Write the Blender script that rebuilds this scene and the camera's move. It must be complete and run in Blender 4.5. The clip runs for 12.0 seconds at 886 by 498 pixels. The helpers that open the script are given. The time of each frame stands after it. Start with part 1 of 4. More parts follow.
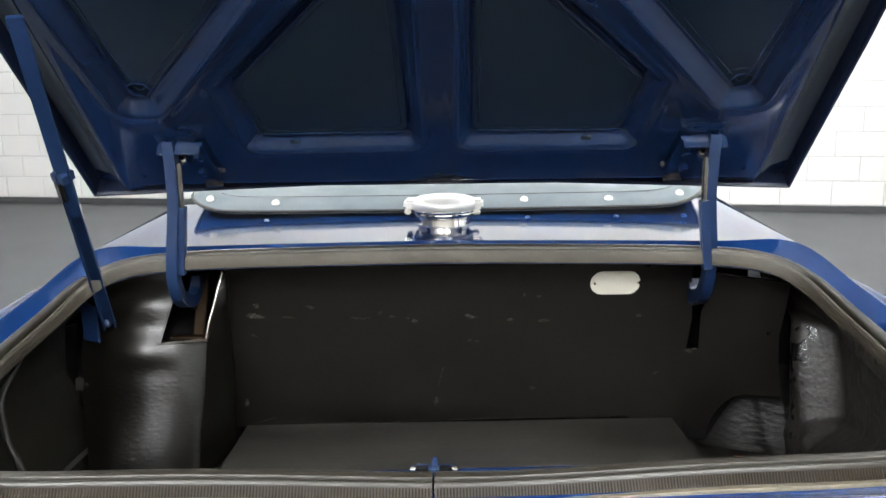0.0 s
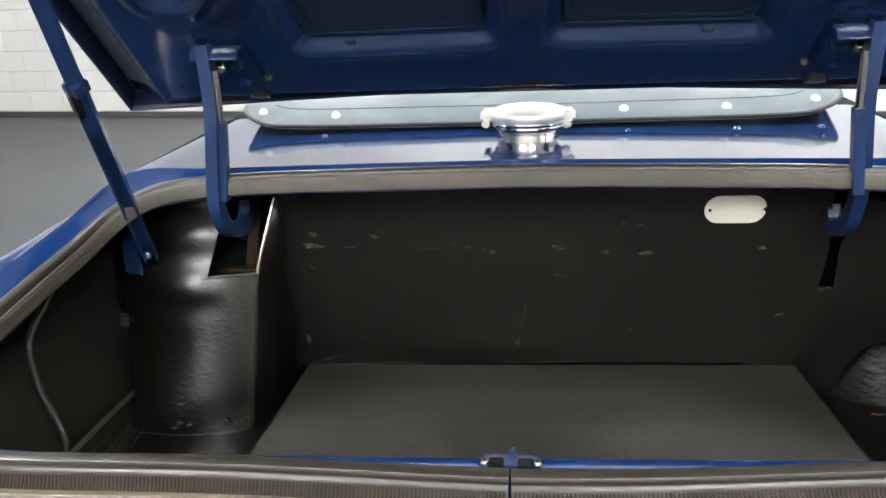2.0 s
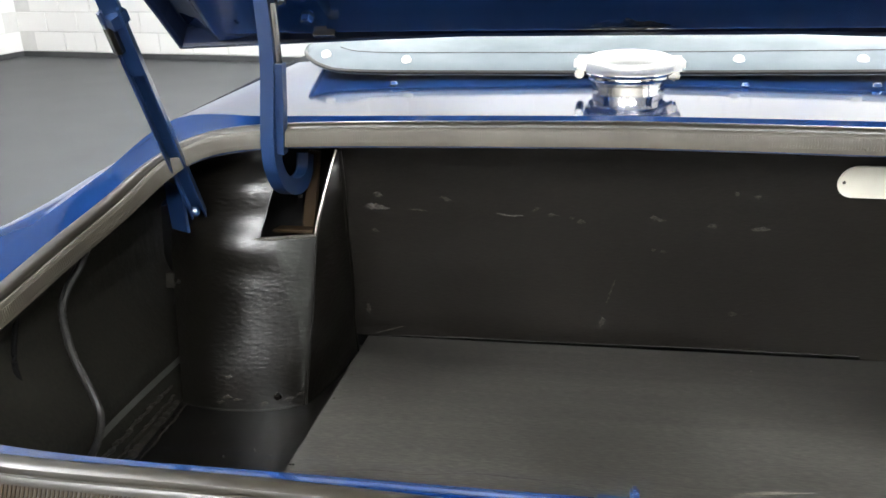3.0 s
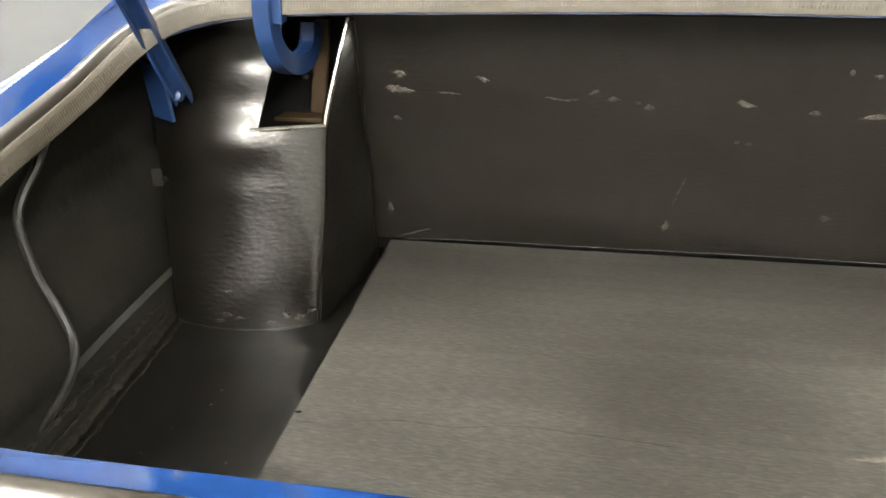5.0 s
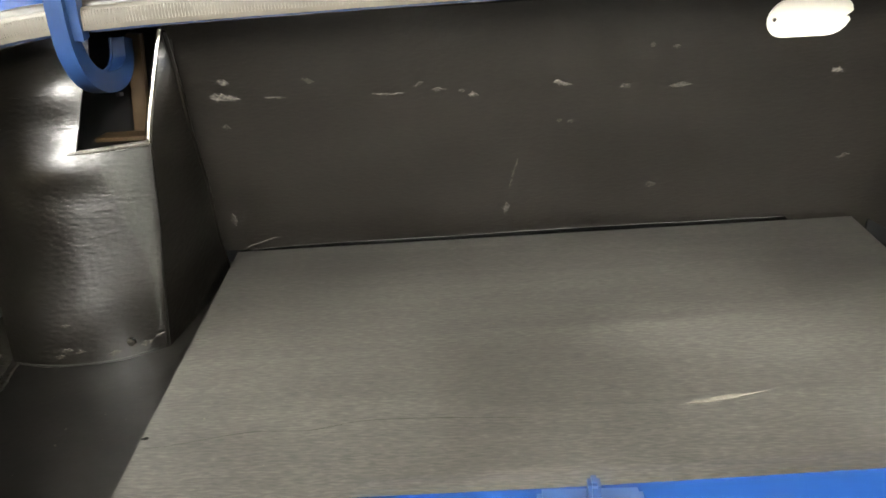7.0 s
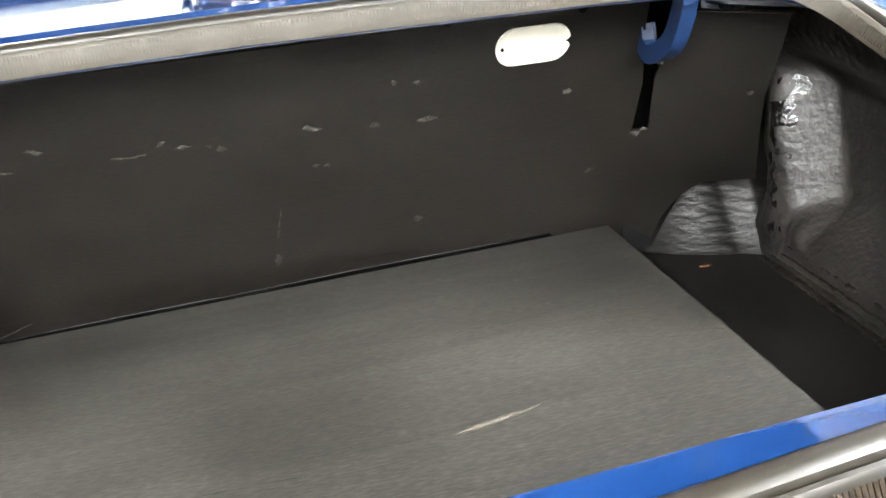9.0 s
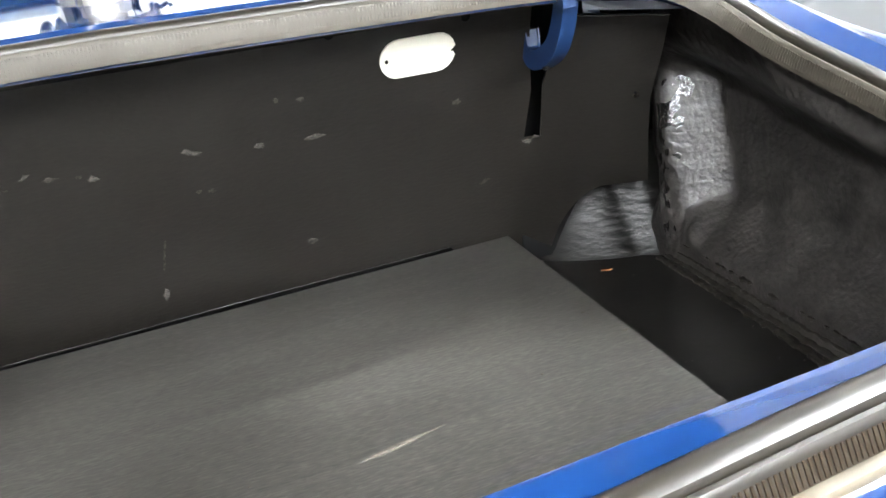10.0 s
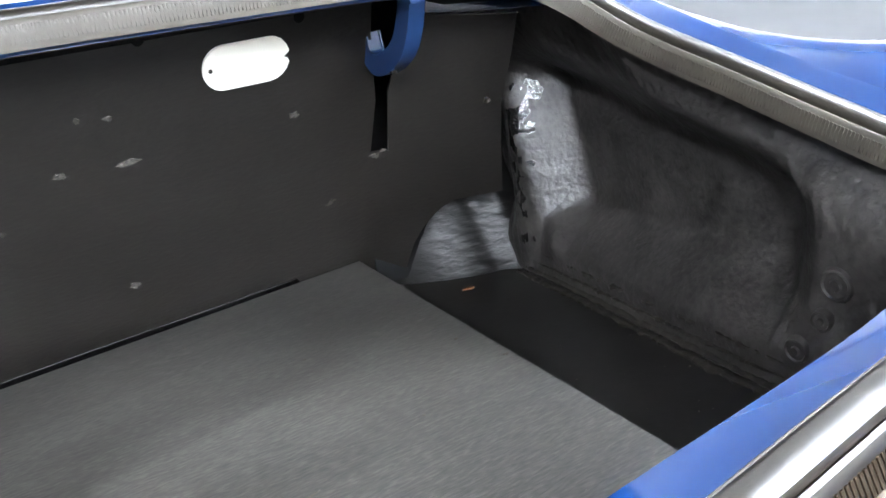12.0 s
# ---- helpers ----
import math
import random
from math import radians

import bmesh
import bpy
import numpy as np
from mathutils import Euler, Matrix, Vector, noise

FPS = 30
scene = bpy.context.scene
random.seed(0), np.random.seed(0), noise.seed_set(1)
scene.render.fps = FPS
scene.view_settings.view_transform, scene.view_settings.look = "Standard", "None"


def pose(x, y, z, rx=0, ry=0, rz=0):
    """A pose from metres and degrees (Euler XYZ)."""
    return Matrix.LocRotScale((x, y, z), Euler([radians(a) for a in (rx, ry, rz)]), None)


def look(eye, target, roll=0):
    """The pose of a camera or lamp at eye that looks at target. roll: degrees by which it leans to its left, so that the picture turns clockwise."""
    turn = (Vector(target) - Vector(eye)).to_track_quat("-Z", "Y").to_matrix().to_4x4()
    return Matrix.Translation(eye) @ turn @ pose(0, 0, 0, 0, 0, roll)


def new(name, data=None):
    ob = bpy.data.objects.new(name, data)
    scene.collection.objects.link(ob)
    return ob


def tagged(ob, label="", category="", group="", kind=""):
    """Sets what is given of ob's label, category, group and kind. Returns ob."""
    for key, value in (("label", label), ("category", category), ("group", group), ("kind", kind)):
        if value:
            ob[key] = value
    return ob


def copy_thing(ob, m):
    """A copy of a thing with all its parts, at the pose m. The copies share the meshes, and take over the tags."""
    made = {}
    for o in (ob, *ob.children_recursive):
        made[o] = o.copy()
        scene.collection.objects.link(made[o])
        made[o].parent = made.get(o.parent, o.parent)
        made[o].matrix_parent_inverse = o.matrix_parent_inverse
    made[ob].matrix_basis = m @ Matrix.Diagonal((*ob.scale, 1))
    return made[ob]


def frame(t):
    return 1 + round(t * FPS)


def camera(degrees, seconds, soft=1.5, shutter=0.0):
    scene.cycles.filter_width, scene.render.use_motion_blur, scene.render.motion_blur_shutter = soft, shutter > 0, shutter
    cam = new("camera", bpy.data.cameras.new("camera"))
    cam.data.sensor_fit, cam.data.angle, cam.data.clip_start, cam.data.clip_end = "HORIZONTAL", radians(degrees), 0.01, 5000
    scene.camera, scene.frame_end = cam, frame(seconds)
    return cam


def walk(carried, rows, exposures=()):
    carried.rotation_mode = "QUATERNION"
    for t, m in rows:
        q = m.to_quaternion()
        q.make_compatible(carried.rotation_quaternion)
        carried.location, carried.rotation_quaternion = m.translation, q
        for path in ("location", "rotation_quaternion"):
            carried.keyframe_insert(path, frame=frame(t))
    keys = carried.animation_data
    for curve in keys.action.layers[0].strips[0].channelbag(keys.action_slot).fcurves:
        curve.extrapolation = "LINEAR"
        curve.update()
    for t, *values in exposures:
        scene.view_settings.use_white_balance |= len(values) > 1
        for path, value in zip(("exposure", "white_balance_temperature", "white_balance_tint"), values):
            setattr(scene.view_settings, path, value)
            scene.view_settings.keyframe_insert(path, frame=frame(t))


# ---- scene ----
# ---- camera ----
# The car stands nose down by a few degrees: CAR takes the car's own axes to the room's.
CAR = pose(0, 0, 0.75, -8.7, 0, 0)
cam = camera(57.1, 12.0, soft=1.6)
PATH = [
    (0.0, (0.026, 0.050, 0.366), (-0.016, 2.047, 0.265), -0.7),
    (0.5, (0.027, 0.081, 0.364), (-0.029, 2.073, 0.201), -1.0),
    (1.0, (0.027, 0.124, 0.366), (-0.067, 2.109, 0.143), -1.3),
    (1.5, (0.029, 0.173, 0.368), (-0.132, 2.148, 0.098), -1.4),
    (2.0, (0.025, 0.234, 0.369), (-0.227, 2.193, 0.055), -1.3),
    (2.5, (0.004, 0.298, 0.362), (-0.319, 2.241, 0.014), -0.6),
    (3.0, (-0.023, 0.360, 0.364), (-0.404, 2.276, -0.063), 0.1),
    (3.5, (-0.046, 0.424, 0.362), (-0.478, 2.308, -0.154), 0.4),
    (5.5, (-0.068, 0.526, 0.340), (-0.481, 2.337, -0.401), -0.5),
    (6.0, (-0.062, 0.525, 0.337), (-0.384, 2.356, -0.401), -1.6),
    (6.5, (-0.052, 0.523, 0.337), (-0.277, 2.371, -0.392), -2.7),
    (7.0, (-0.034, 0.520, 0.340), (-0.159, 2.380, -0.383), -3.8),
    (7.5, (-0.018, 0.518, 0.342), (-0.041, 2.386, -0.373), -4.6),
    (9.5, (0.030, 0.537, 0.326), (0.459, 2.381, -0.319), -7.8),
    (10.0, (0.037, 0.548, 0.317), (0.572, 2.368, -0.318), -8.6),
    (10.5, (0.038, 0.572, 0.305), (0.672, 2.362, -0.324), -8.9),
    (11.0, (0.036, 0.601, 0.297), (0.783, 2.346, -0.334), -8.9),
    (11.5, (0.039, 0.621, 0.297), (0.875, 2.320, -0.346), -9.0),
    (12.0, (0.045, 0.634, 0.295), (0.965, 2.289, -0.347), -9.2),
]
EXPOSURES = [(0.0, 0.1, 6500, 12), (0.5, 0.13, 6600, 13), (1.5, 0.15, 6600, 13), (2.5, 0.36, 6450, 12), (3.5, 0.86, 6500, 12), (5.5, 1.62, 7350, 11), (7.5, 1.62, 6900, 11), (9.5, 1.56, 6450, 12), (12.0, 1.50, 5850, 14)]
walk(cam, [(t, CAR @ look(eye, target, roll)) for t, eye, target, roll in PATH], EXPOSURES)

# ---- light: a closed workshop room lit by ceiling tubes ----
world = bpy.data.worlds.new("world")
scene.world = world
world.use_nodes = True
world.node_tree.nodes["Background"].inputs[0].default_value = (0.9, 0.95, 1.0, 1)
world.node_tree.nodes["Background"].inputs[1].default_value = 0.02
CEILING = 3.1
HANG = 0.35
LAMPS = [(-1.8, -1.8), (1.7, -1.8), (-1.0, -3.0), (1.0, -3.0), (-2.2, 1.1), (2.1, 1.1), (-1.8, 5.6), (1.6, 5.3)]


# ---- materials ----
def mat(name, base, rough=0.5, metal=0.0, tint=None, scale=20.0, detail=6.0, amount=0.5, fine=250.0, bump=0.1, dist=0.002,
        coat=0.0, stretch=(1, 1, 1), rough_var=0.1, spec=0.5, speck=0.25, swell=1.5):
    """A surface with two scales of variation: patches of tint over the base, fine grain in gloss and relief."""
    m = bpy.data.materials.new(name)
    m.use_nodes = True
    nt = m.node_tree
    b = nt.nodes["Principled BSDF"]
    n, l = nt.nodes.new, nt.links.new
    tc = n("ShaderNodeTexCoord")
    mp = n("ShaderNodeMapping")
    mp.inputs["Scale"].default_value = stretch
    l(tc.outputs["Object"], mp.inputs[0])
    big = n("ShaderNodeTexNoise")
    big.inputs["Scale"].default_value, big.inputs["Detail"].default_value = scale, detail
    l(mp.outputs[0], big.inputs["Vector"])
    sm = n("ShaderNodeTexNoise")
    sm.inputs["Scale"].default_value, sm.inputs["Detail"].default_value = fine, 2
    l(mp.outputs[0], sm.inputs["Vector"])
    ramp = n("ShaderNodeMapRange")
    ramp.clamp = False
    ramp.inputs[1].default_value, ramp.inputs[2].default_value = 0.28, 0.75
    ramp.inputs[3].default_value, ramp.inputs[4].default_value = 0.35 * amount, amount
    l(big.outputs[0], ramp.inputs[0])
    mix = n("ShaderNodeMix")
    mix.data_type = "RGBA"
    mix.inputs[6].default_value = (*base, 1)
    mix.inputs[7].default_value = (*(tint or [c * 0.6 for c in base]), 1)
    grain = n("ShaderNodeMath")
    grain.operation = "MULTIPLY_ADD"
    grain.use_clamp = True
    grain.inputs[1].default_value = speck
    l(sm.outputs[0], grain.inputs[0])
    off = n("ShaderNodeMath")
    off.operation = "SUBTRACT"
    off.inputs[1].default_value = speck * 0.5
    l(ramp.outputs[0], off.inputs[0])
    l(off.outputs[0], grain.inputs[2])
    l(grain.outputs[0], mix.inputs[0])
    l(mix.outputs[2], b.inputs["Base Color"])
    rr = n("ShaderNodeMapRange")
    rr.clamp = False
    rr.inputs[1].default_value, rr.inputs[2].default_value = 0.3, 0.7
    rr.inputs[3].default_value, rr.inputs[4].default_value = rough - min(rough_var, 0.6 * rough), rough + rough_var
    l(big.outputs[0], rr.inputs[0])
    l(rr.outputs[0], b.inputs["Roughness"])
    b.inputs["Metallic"].default_value = metal
    b.inputs["Specular IOR Level"].default_value = spec
    b.inputs["Coat Weight"].default_value = coat
    b.inputs["Coat Roughness"].default_value = 0.06
    if bump:
        bp = n("ShaderNodeBump")
        bp.inputs["Strength"].default_value, bp.inputs["Distance"].default_value = bump, dist
        add = n("ShaderNodeMath")
        add.operation = "MULTIPLY_ADD"
        add.inputs[1].default_value = swell
        l(big.outputs[0], add.inputs[0])
        l(sm.outputs[0], add.inputs[2])
        l(add.outputs[0], bp.inputs["Height"])
        l(bp.outputs[0], b.inputs["Normal"])
    return m


def emitter(name, colour, strength):
    m = bpy.data.materials.new(name)
    m.use_nodes = True
    b = m.node_tree.nodes["Principled BSDF"]
    b.inputs["Base Color"].default_value = (0.8, 0.8, 0.8, 1)
    b.inputs["Emission Color"].default_value = (*colour, 1)
    b.inputs["Emission Strength"].default_value = strength
    return m


BLUE = mat("blue_paint", (0.0039, 0.0190, 0.076), 0.07, tint=(0.0046, 0.0215, 0.084), scale=6, amount=0.6, fine=900, bump=0.0, coat=0.0, rough_var=0.02, spec=0.5)
NAVY = mat("lid_paint", (0.0043, 0.0135, 0.043), 0.18, tint=(0.0062, 0.0175, 0.052), scale=9, amount=0.8, fine=500, bump=0.05, dist=0.0001, coat=0.35, rough_var=0.03)
LID_EDGE_GREY = mat("dusty_grey_blue_paint", (0.040, 0.052, 0.070), 0.42, tint=(0.100, 0.112, 0.122), scale=22, detail=10, amount=0.7, fine=260, bump=0.2, dist=0.0002, rough_var=0.1, stretch=(1.4, 0.7, 0.7), speck=0.6)
NAVY_DULL = mat("lid_skin_paint", (0.0042, 0.0110, 0.027), 0.38, tint=(0.0095, 0.021, 0.034), scale=5, amount=1.0, fine=400, bump=0.2, dist=0.0001, rough_var=0.05)
RIM = mat("lid_rim_paint", (0.0035, 0.0095, 0.032), 0.44, scale=20, bump=0.0, spec=0.4, rough_var=0.06)
HINGE = mat("hinge_paint", (0.0046, 0.0165, 0.058), 0.38, tint=(0.0075, 0.024, 0.072), scale=40, amount=0.8, fine=500, bump=0.2, dist=0.0001, coat=0.4, rough_var=0.05)
TRIM = mat("black_trim_board", (0.0058, 0.0049, 0.0040), 0.42, tint=(0.0145, 0.0122, 0.0100), scale=8, detail=6, amount=0.5, fine=200, bump=0.7, dist=0.0005, stretch=(0.6, 1, 1.6), rough_var=0.05, spec=0.45, speck=1.1, swell=0.25)
VINYL = mat("black_leathercloth", (0.0036, 0.0030, 0.0022), 0.32, tint=(0.0072, 0.0059, 0.0043), scale=9, detail=4, amount=0.3, fine=170, bump=0.8, dist=0.0007, stretch=(0.55, 0.55, 1.4), rough_var=0.02, spec=0.65, speck=0.4, swell=0.1)
TAR = mat("black_underseal", (0.0040, 0.0036, 0.0033), 0.42, tint=(0.044, 0.0395, 0.0355), scale=30, detail=7, amount=0.95, fine=150, bump=0.9, dist=0.0014, rough_var=0.08, spec=0.4, speck=1.3, swell=0.6)
ARCH = mat("wrinkled_underseal", (0.0026, 0.0024, 0.0021), 0.42, tint=(0.0085, 0.0078, 0.0068), scale=40, detail=6, amount=0.8, fine=160, bump=0.5, dist=0.0012, stretch=(0.35, 1, 2.2), rough_var=0.08, spec=0.26, speck=0.6, swell=0.6)
PAN = mat("black_floor_paint", (0.0032, 0.0029, 0.0025), 0.34, tint=(0.0160, 0.0145, 0.0126), scale=17, detail=6, amount=0.7, fine=120, bump=0.4, dist=0.0003, rough_var=0.03, speck=0.8, swell=0.3)
SIDE = mat("grey_black_side_paint", (0.0010, 0.0010, 0.0007), 0.75, tint=(0.0190, 0.0176, 0.0132), scale=9, detail=7, amount=0.9, fine=220, bump=0.6, dist=0.0005, rough_var=0.05, spec=0.12, speck=1.0, swell=0.6)
PALE_GREY = mat("pale_grey_edge", (0.022, 0.023, 0.020), 0.38, tint=(0.045, 0.046, 0.040), scale=30, detail=9, amount=0.9, fine=210, bump=0.9, dist=0.0008, stretch=(0.7, 0.7, 1.8), rough_var=0.1)
CORNER_WORN = mat("worn_corner_leathercloth", (0.0095, 0.0095, 0.0080), 0.34, tint=(0.030, 0.0305, 0.0268), scale=30, detail=4, amount=0.8, fine=170, bump=0.6, dist=0.0006, stretch=(0.55, 0.55, 1.4), rough_var=0.03, speck=0.6, swell=0.3)
# flat black put in for shade in gaps and holes, also for black parts
DARK = mat("black_parts_and_gap_shade", (0.004, 0.004, 0.004), 0.9, bump=0.0, spec=0.1)
RUBBER = mat("aged_rubber", (0.019, 0.0157, 0.0110), 0.34, tint=(0.010, 0.0081, 0.0056), scale=24, detail=5, amount=0.5, fine=220, bump=0.15, dist=0.0002, rough_var=0.03, spec=0.5, speck=0.3, swell=0.4)
INNER_LIP = mat("dusty_grey_rubber", (0.060, 0.052, 0.038), 0.55, tint=(0.034, 0.029, 0.021), scale=26, detail=5, amount=0.7, fine=220, bump=0.2, dist=0.0002, rough_var=0.06)
FLANGE = mat("pale_tan_rubber", (0.105, 0.088, 0.058), 0.45, tint=(0.060, 0.049, 0.032), scale=30, detail=9, amount=0.8, fine=300, bump=0.2, dist=0.0002)
RUBBER_DARK = mat("dark_rubber", (0.02, 0.018, 0.015), 0.6, scale=30, bump=0.0)
RIB = mat("ribbed_clip", (0.022, 0.013, 0.005), 0.65, tint=(0.010, 0.0065, 0.003), scale=60, amount=0.8, bump=0.0, spec=0.15)
CHROME = mat("chrome", (0.86, 0.84, 0.80), 0.07, metal=1.0, tint=(0.75, 0.72, 0.68), scale=30, amount=0.5, fine=700, bump=0.0, rough_var=0.04)
ALLOY = mat("satin_alloy", (0.72, 0.72, 0.70), 0.38, metal=0.75, tint=(0.64, 0.63, 0.61), scale=40, amount=0.5, fine=600, bump=0.2, dist=0.0001, rough_var=0.04)
STEEL = mat("worn_steel", (0.5, 0.48, 0.45), 0.19, metal=1.0, tint=(0.3, 0.26, 0.2), scale=60, amount=0.7, bump=0.0, rough_var=0.04)
PLATE = mat("cream_plastic", (0.90, 0.87, 0.76), 0.4, tint=(0.86, 0.82, 0.70), scale=30, amount=0.5, bump=0.0, rough_var=0.04)
COVER = mat("grey_vinyl_cover", (0.135, 0.160, 0.174), 0.55, tint=(0.092, 0.114, 0.128), scale=14, detail=6, amount=0.9, fine=250, bump=0.4, dist=0.0003)
SNAP = mat("snap_stud", (0.85, 0.82, 0.75), 0.2, metal=0.3, bump=0.0, rough_var=0.03)
SCUFF = mat("glue_scuff", (0.105, 0.095, 0.080), 0.75, tint=(0.022, 0.0195, 0.017), scale=160, detail=9, amount=1.0, fine=500, bump=0.5, dist=0.0003, speck=1.5)
CABLE = mat("dusty_cable", (0.022, 0.020, 0.017), 0.5, tint=(0.007, 0.0065, 0.0055), scale=60, amount=1.0, bump=0.0, speck=1.5)
OCHRE = mat("bare_brown_panel", (0.026, 0.014, 0.0045), 0.6, scale=30, bump=0.0, spec=0.2)
SEALANT = mat("seam_sealant", (0.034, 0.028, 0.019), 0.5, tint=(0.0040, 0.0036, 0.0030), scale=75, detail=11, amount=1.0, fine=180, bump=0.9, dist=0.001, speck=1.2)
TYRE = mat("tyre_rubber", (0.02, 0.02, 0.02), 0.75, bump=0.0)
RUST = mat("rust_flake", (0.16, 0.06, 0.018), 0.8, bump=0.0)
EPOXY = mat("grey_epoxy_floor", (0.049, 0.052, 0.055), 0.55, tint=(0.045, 0.048, 0.051), scale=2.2, amount=0.8, fine=60, bump=0.03, dist=0.0003, rough_var=0.015)
BLOCK = mat("white_painted_block", (0.80, 0.79, 0.77), 0.55, tint=(0.74, 0.73, 0.71), scale=3, amount=0.15, fine=45, bump=0.3, dist=0.002)
MORTAR = mat("white_painted_joint", (0.73, 0.72, 0.70), 0.7, scale=6, bump=0.0)
SKIRT = mat("dark_skirting_paint", (0.06, 0.062, 0.065), 0.5, scale=6, bump=0.0)
END_WALL = mat("grey_end_wall_paint", (0.33, 0.325, 0.31), 0.6, tint=(0.29, 0.285, 0.275), scale=3, bump=0.0)
CEIL = mat("white_ceiling", (0.78, 0.78, 0.76), 0.8, scale=2, amount=0.3, bump=0.0)
TUBE = emitter("lamp_diffuser", (0.955, 0.985, 0.985), 145.0)
WHITE = mat("white_lamp_body", (0.8, 0.8, 0.8), 0.4, bump=0.0)


def plywood():
    """Grey-stained plywood: long grain along x, fine fibres, darker bands, and a pale sheen of wear."""
    m = bpy.data.materials.new("grey_stained_plywood")
    m.use_nodes = True
    nt = m.node_tree
    b = nt.nodes["Principled BSDF"]
    n, l = nt.nodes.new, nt.links.new
    tc = n("ShaderNodeTexCoord")

    def noise_at(stretch, scale, detail, distortion=0.0):
        mp = n("ShaderNodeMapping")
        mp.inputs["Scale"].default_value = stretch
        l(tc.outputs["Object"], mp.inputs[0])
        t = n("ShaderNodeTexNoise")
        t.inputs["Scale"].default_value, t.inputs["Detail"].default_value = scale, detail
        t.inputs["Distortion"].default_value = distortion
        l(mp.outputs[0], t.inputs["Vector"])
        return t

    band = noise_at((1.3, 11, 1), 3.0, 6, 1.0)
    fibre = noise_at((17, 84, 1), 6.0, 4, 0.5)
    patch = noise_at((1, 1, 1), 5.0, 5, 0.3)
    ramp = n("ShaderNodeValToRGB")
    cr = ramp.color_ramp
    cr.elements[0].position, cr.elements[0].color = 0.30, (0.0085, 0.0080, 0.0070, 1)
    cr.elements[1].position, cr.elements[1].color = 0.70, (0.068, 0.0635, 0.0555, 1)
    e = cr.elements.new(0.5)
    e.color = (0.0305, 0.0284, 0.0247, 1)
    s1 = n("ShaderNodeMath")
    s1.operation = "MULTIPLY_ADD"
    s1.inputs[1].default_value, s1.inputs[2].default_value = 0.85, -0.235
    l(fibre.outputs[0], s1.inputs[0])
    s2 = n("ShaderNodeMath")
    s2.operation = "MULTIPLY_ADD"
    s2.inputs[1].default_value = 0.36
    l(band.outputs[0], s2.inputs[0])
    l(s1.outputs[0], s2.inputs[2])
    s3 = n("ShaderNodeMath")
    s3.operation = "MULTIPLY_ADD"
    s3.inputs[1].default_value = 0.25
    l(patch.outputs[0], s3.inputs[0])
    l(s2.outputs[0], s3.inputs[2])
    l(s3.outputs[0], ramp.inputs[0])
    l(ramp.outputs[0], b.inputs["Base Color"])
    rr = n("ShaderNodeMapRange")
    rr.clamp = False
    rr.inputs[1].default_value, rr.inputs[2].default_value = 0.3, 0.7
    rr.inputs[3].default_value, rr.inputs[4].default_value = 0.34, 0.44
    l(patch.outputs[0], rr.inputs[0])
    l(rr.outputs[0], b.inputs["Roughness"])
    bp = n("ShaderNodeBump")
    b.inputs["Specular IOR Level"].default_value = 0.6
    bp.inputs["Strength"].default_value, bp.inputs["Distance"].default_value = 0.5, 0.0003
    l(s2.outputs[0], bp.inputs["Height"])
    l(bp.outputs[0], b.inputs["Normal"])
    return m


PLY = plywood()


# ---- mesh helpers ----
def part(name, bm, material, parent=None, label="", smooth=False, kind=""):
    """One mesh object from a bmesh, in its parent's axes."""
    me = bpy.data.meshes.new(name)
    bm.normal_update()
    bm.to_mesh(me)
    bm.free()
    if smooth:
        for p in me.polygons:
            p.use_smooth = True
        me.set_sharp_from_angle(angle=radians(40))
    me.materials.append(material)
    ob = new(name, me)
    ob.parent = parent
    if label or kind:
        tagged(ob, label, kind=kind)
    return ob


def thing(name, m, label, category, group="", kind=""):
    ob = new(name)
    ob.empty_display_size = 0.1
    ob.matrix_world = m
    return tagged(ob, label, category, group, kind)


def spline(points, steps=6, closed=False):
    """Catmull-Rom through the points."""
    p = [Vector(q) for q in points]
    n = len(p)
    out = []
    for i in range(n if closed else n - 1):
        if closed:
            a, b, c, d = p[i - 1], p[i], p[(i + 1) % n], p[(i + 2) % n]
        else:
            a, b, c, d = p[max(i - 1, 0)], p[i], p[i + 1], p[min(i + 2, n - 1)]
        for k in range(steps):
            t = k / steps
            out.append(0.5 * (2 * b + (c - a) * t + (2 * a - 5 * b + 4 * c - d) * t * t + (3 * b - a - 3 * c + d) * t ** 3))
    if not closed:
        out.append(p[-1])
    return out


def resample(pts, n):
    d = [0.0]
    for a, b in zip(pts, pts[1:]):
        d.append(d[-1] + (b - a).length)
    out, j = [], 0
    for i in range(n):
        s = d[-1] * i / (n - 1)
        while j < len(pts) - 2 and d[j + 1] < s:
            j += 1
        f = (s - d[j]) / max(d[j + 1] - d[j], 1e-9)
        out.append(pts[j].lerp(pts[j + 1], min(max(f, 0), 1)))
    return out


def loft(rows, bm=None, close_v=False):
    """Quads between rows of equally many points."""
    bm = bm or bmesh.new()
    v = [[bm.verts.new(p) for p in r] for r in rows]
    for i in range(len(v) - 1):
        m = len(v[i])
        for j in range(m if close_v else m - 1):
            bm.faces.new((v[i][j], v[i][(j + 1) % m], v[i + 1][(j + 1) % m], v[i + 1][j]))
    return bm


def thick(bm, d):
    """Give a sheet a thickness d, to the back of its faces."""
    bm.normal_update()
    geo = bm.faces[:]
    bmesh.ops.solidify(bm, geom=geo, thickness=d)
    return bm


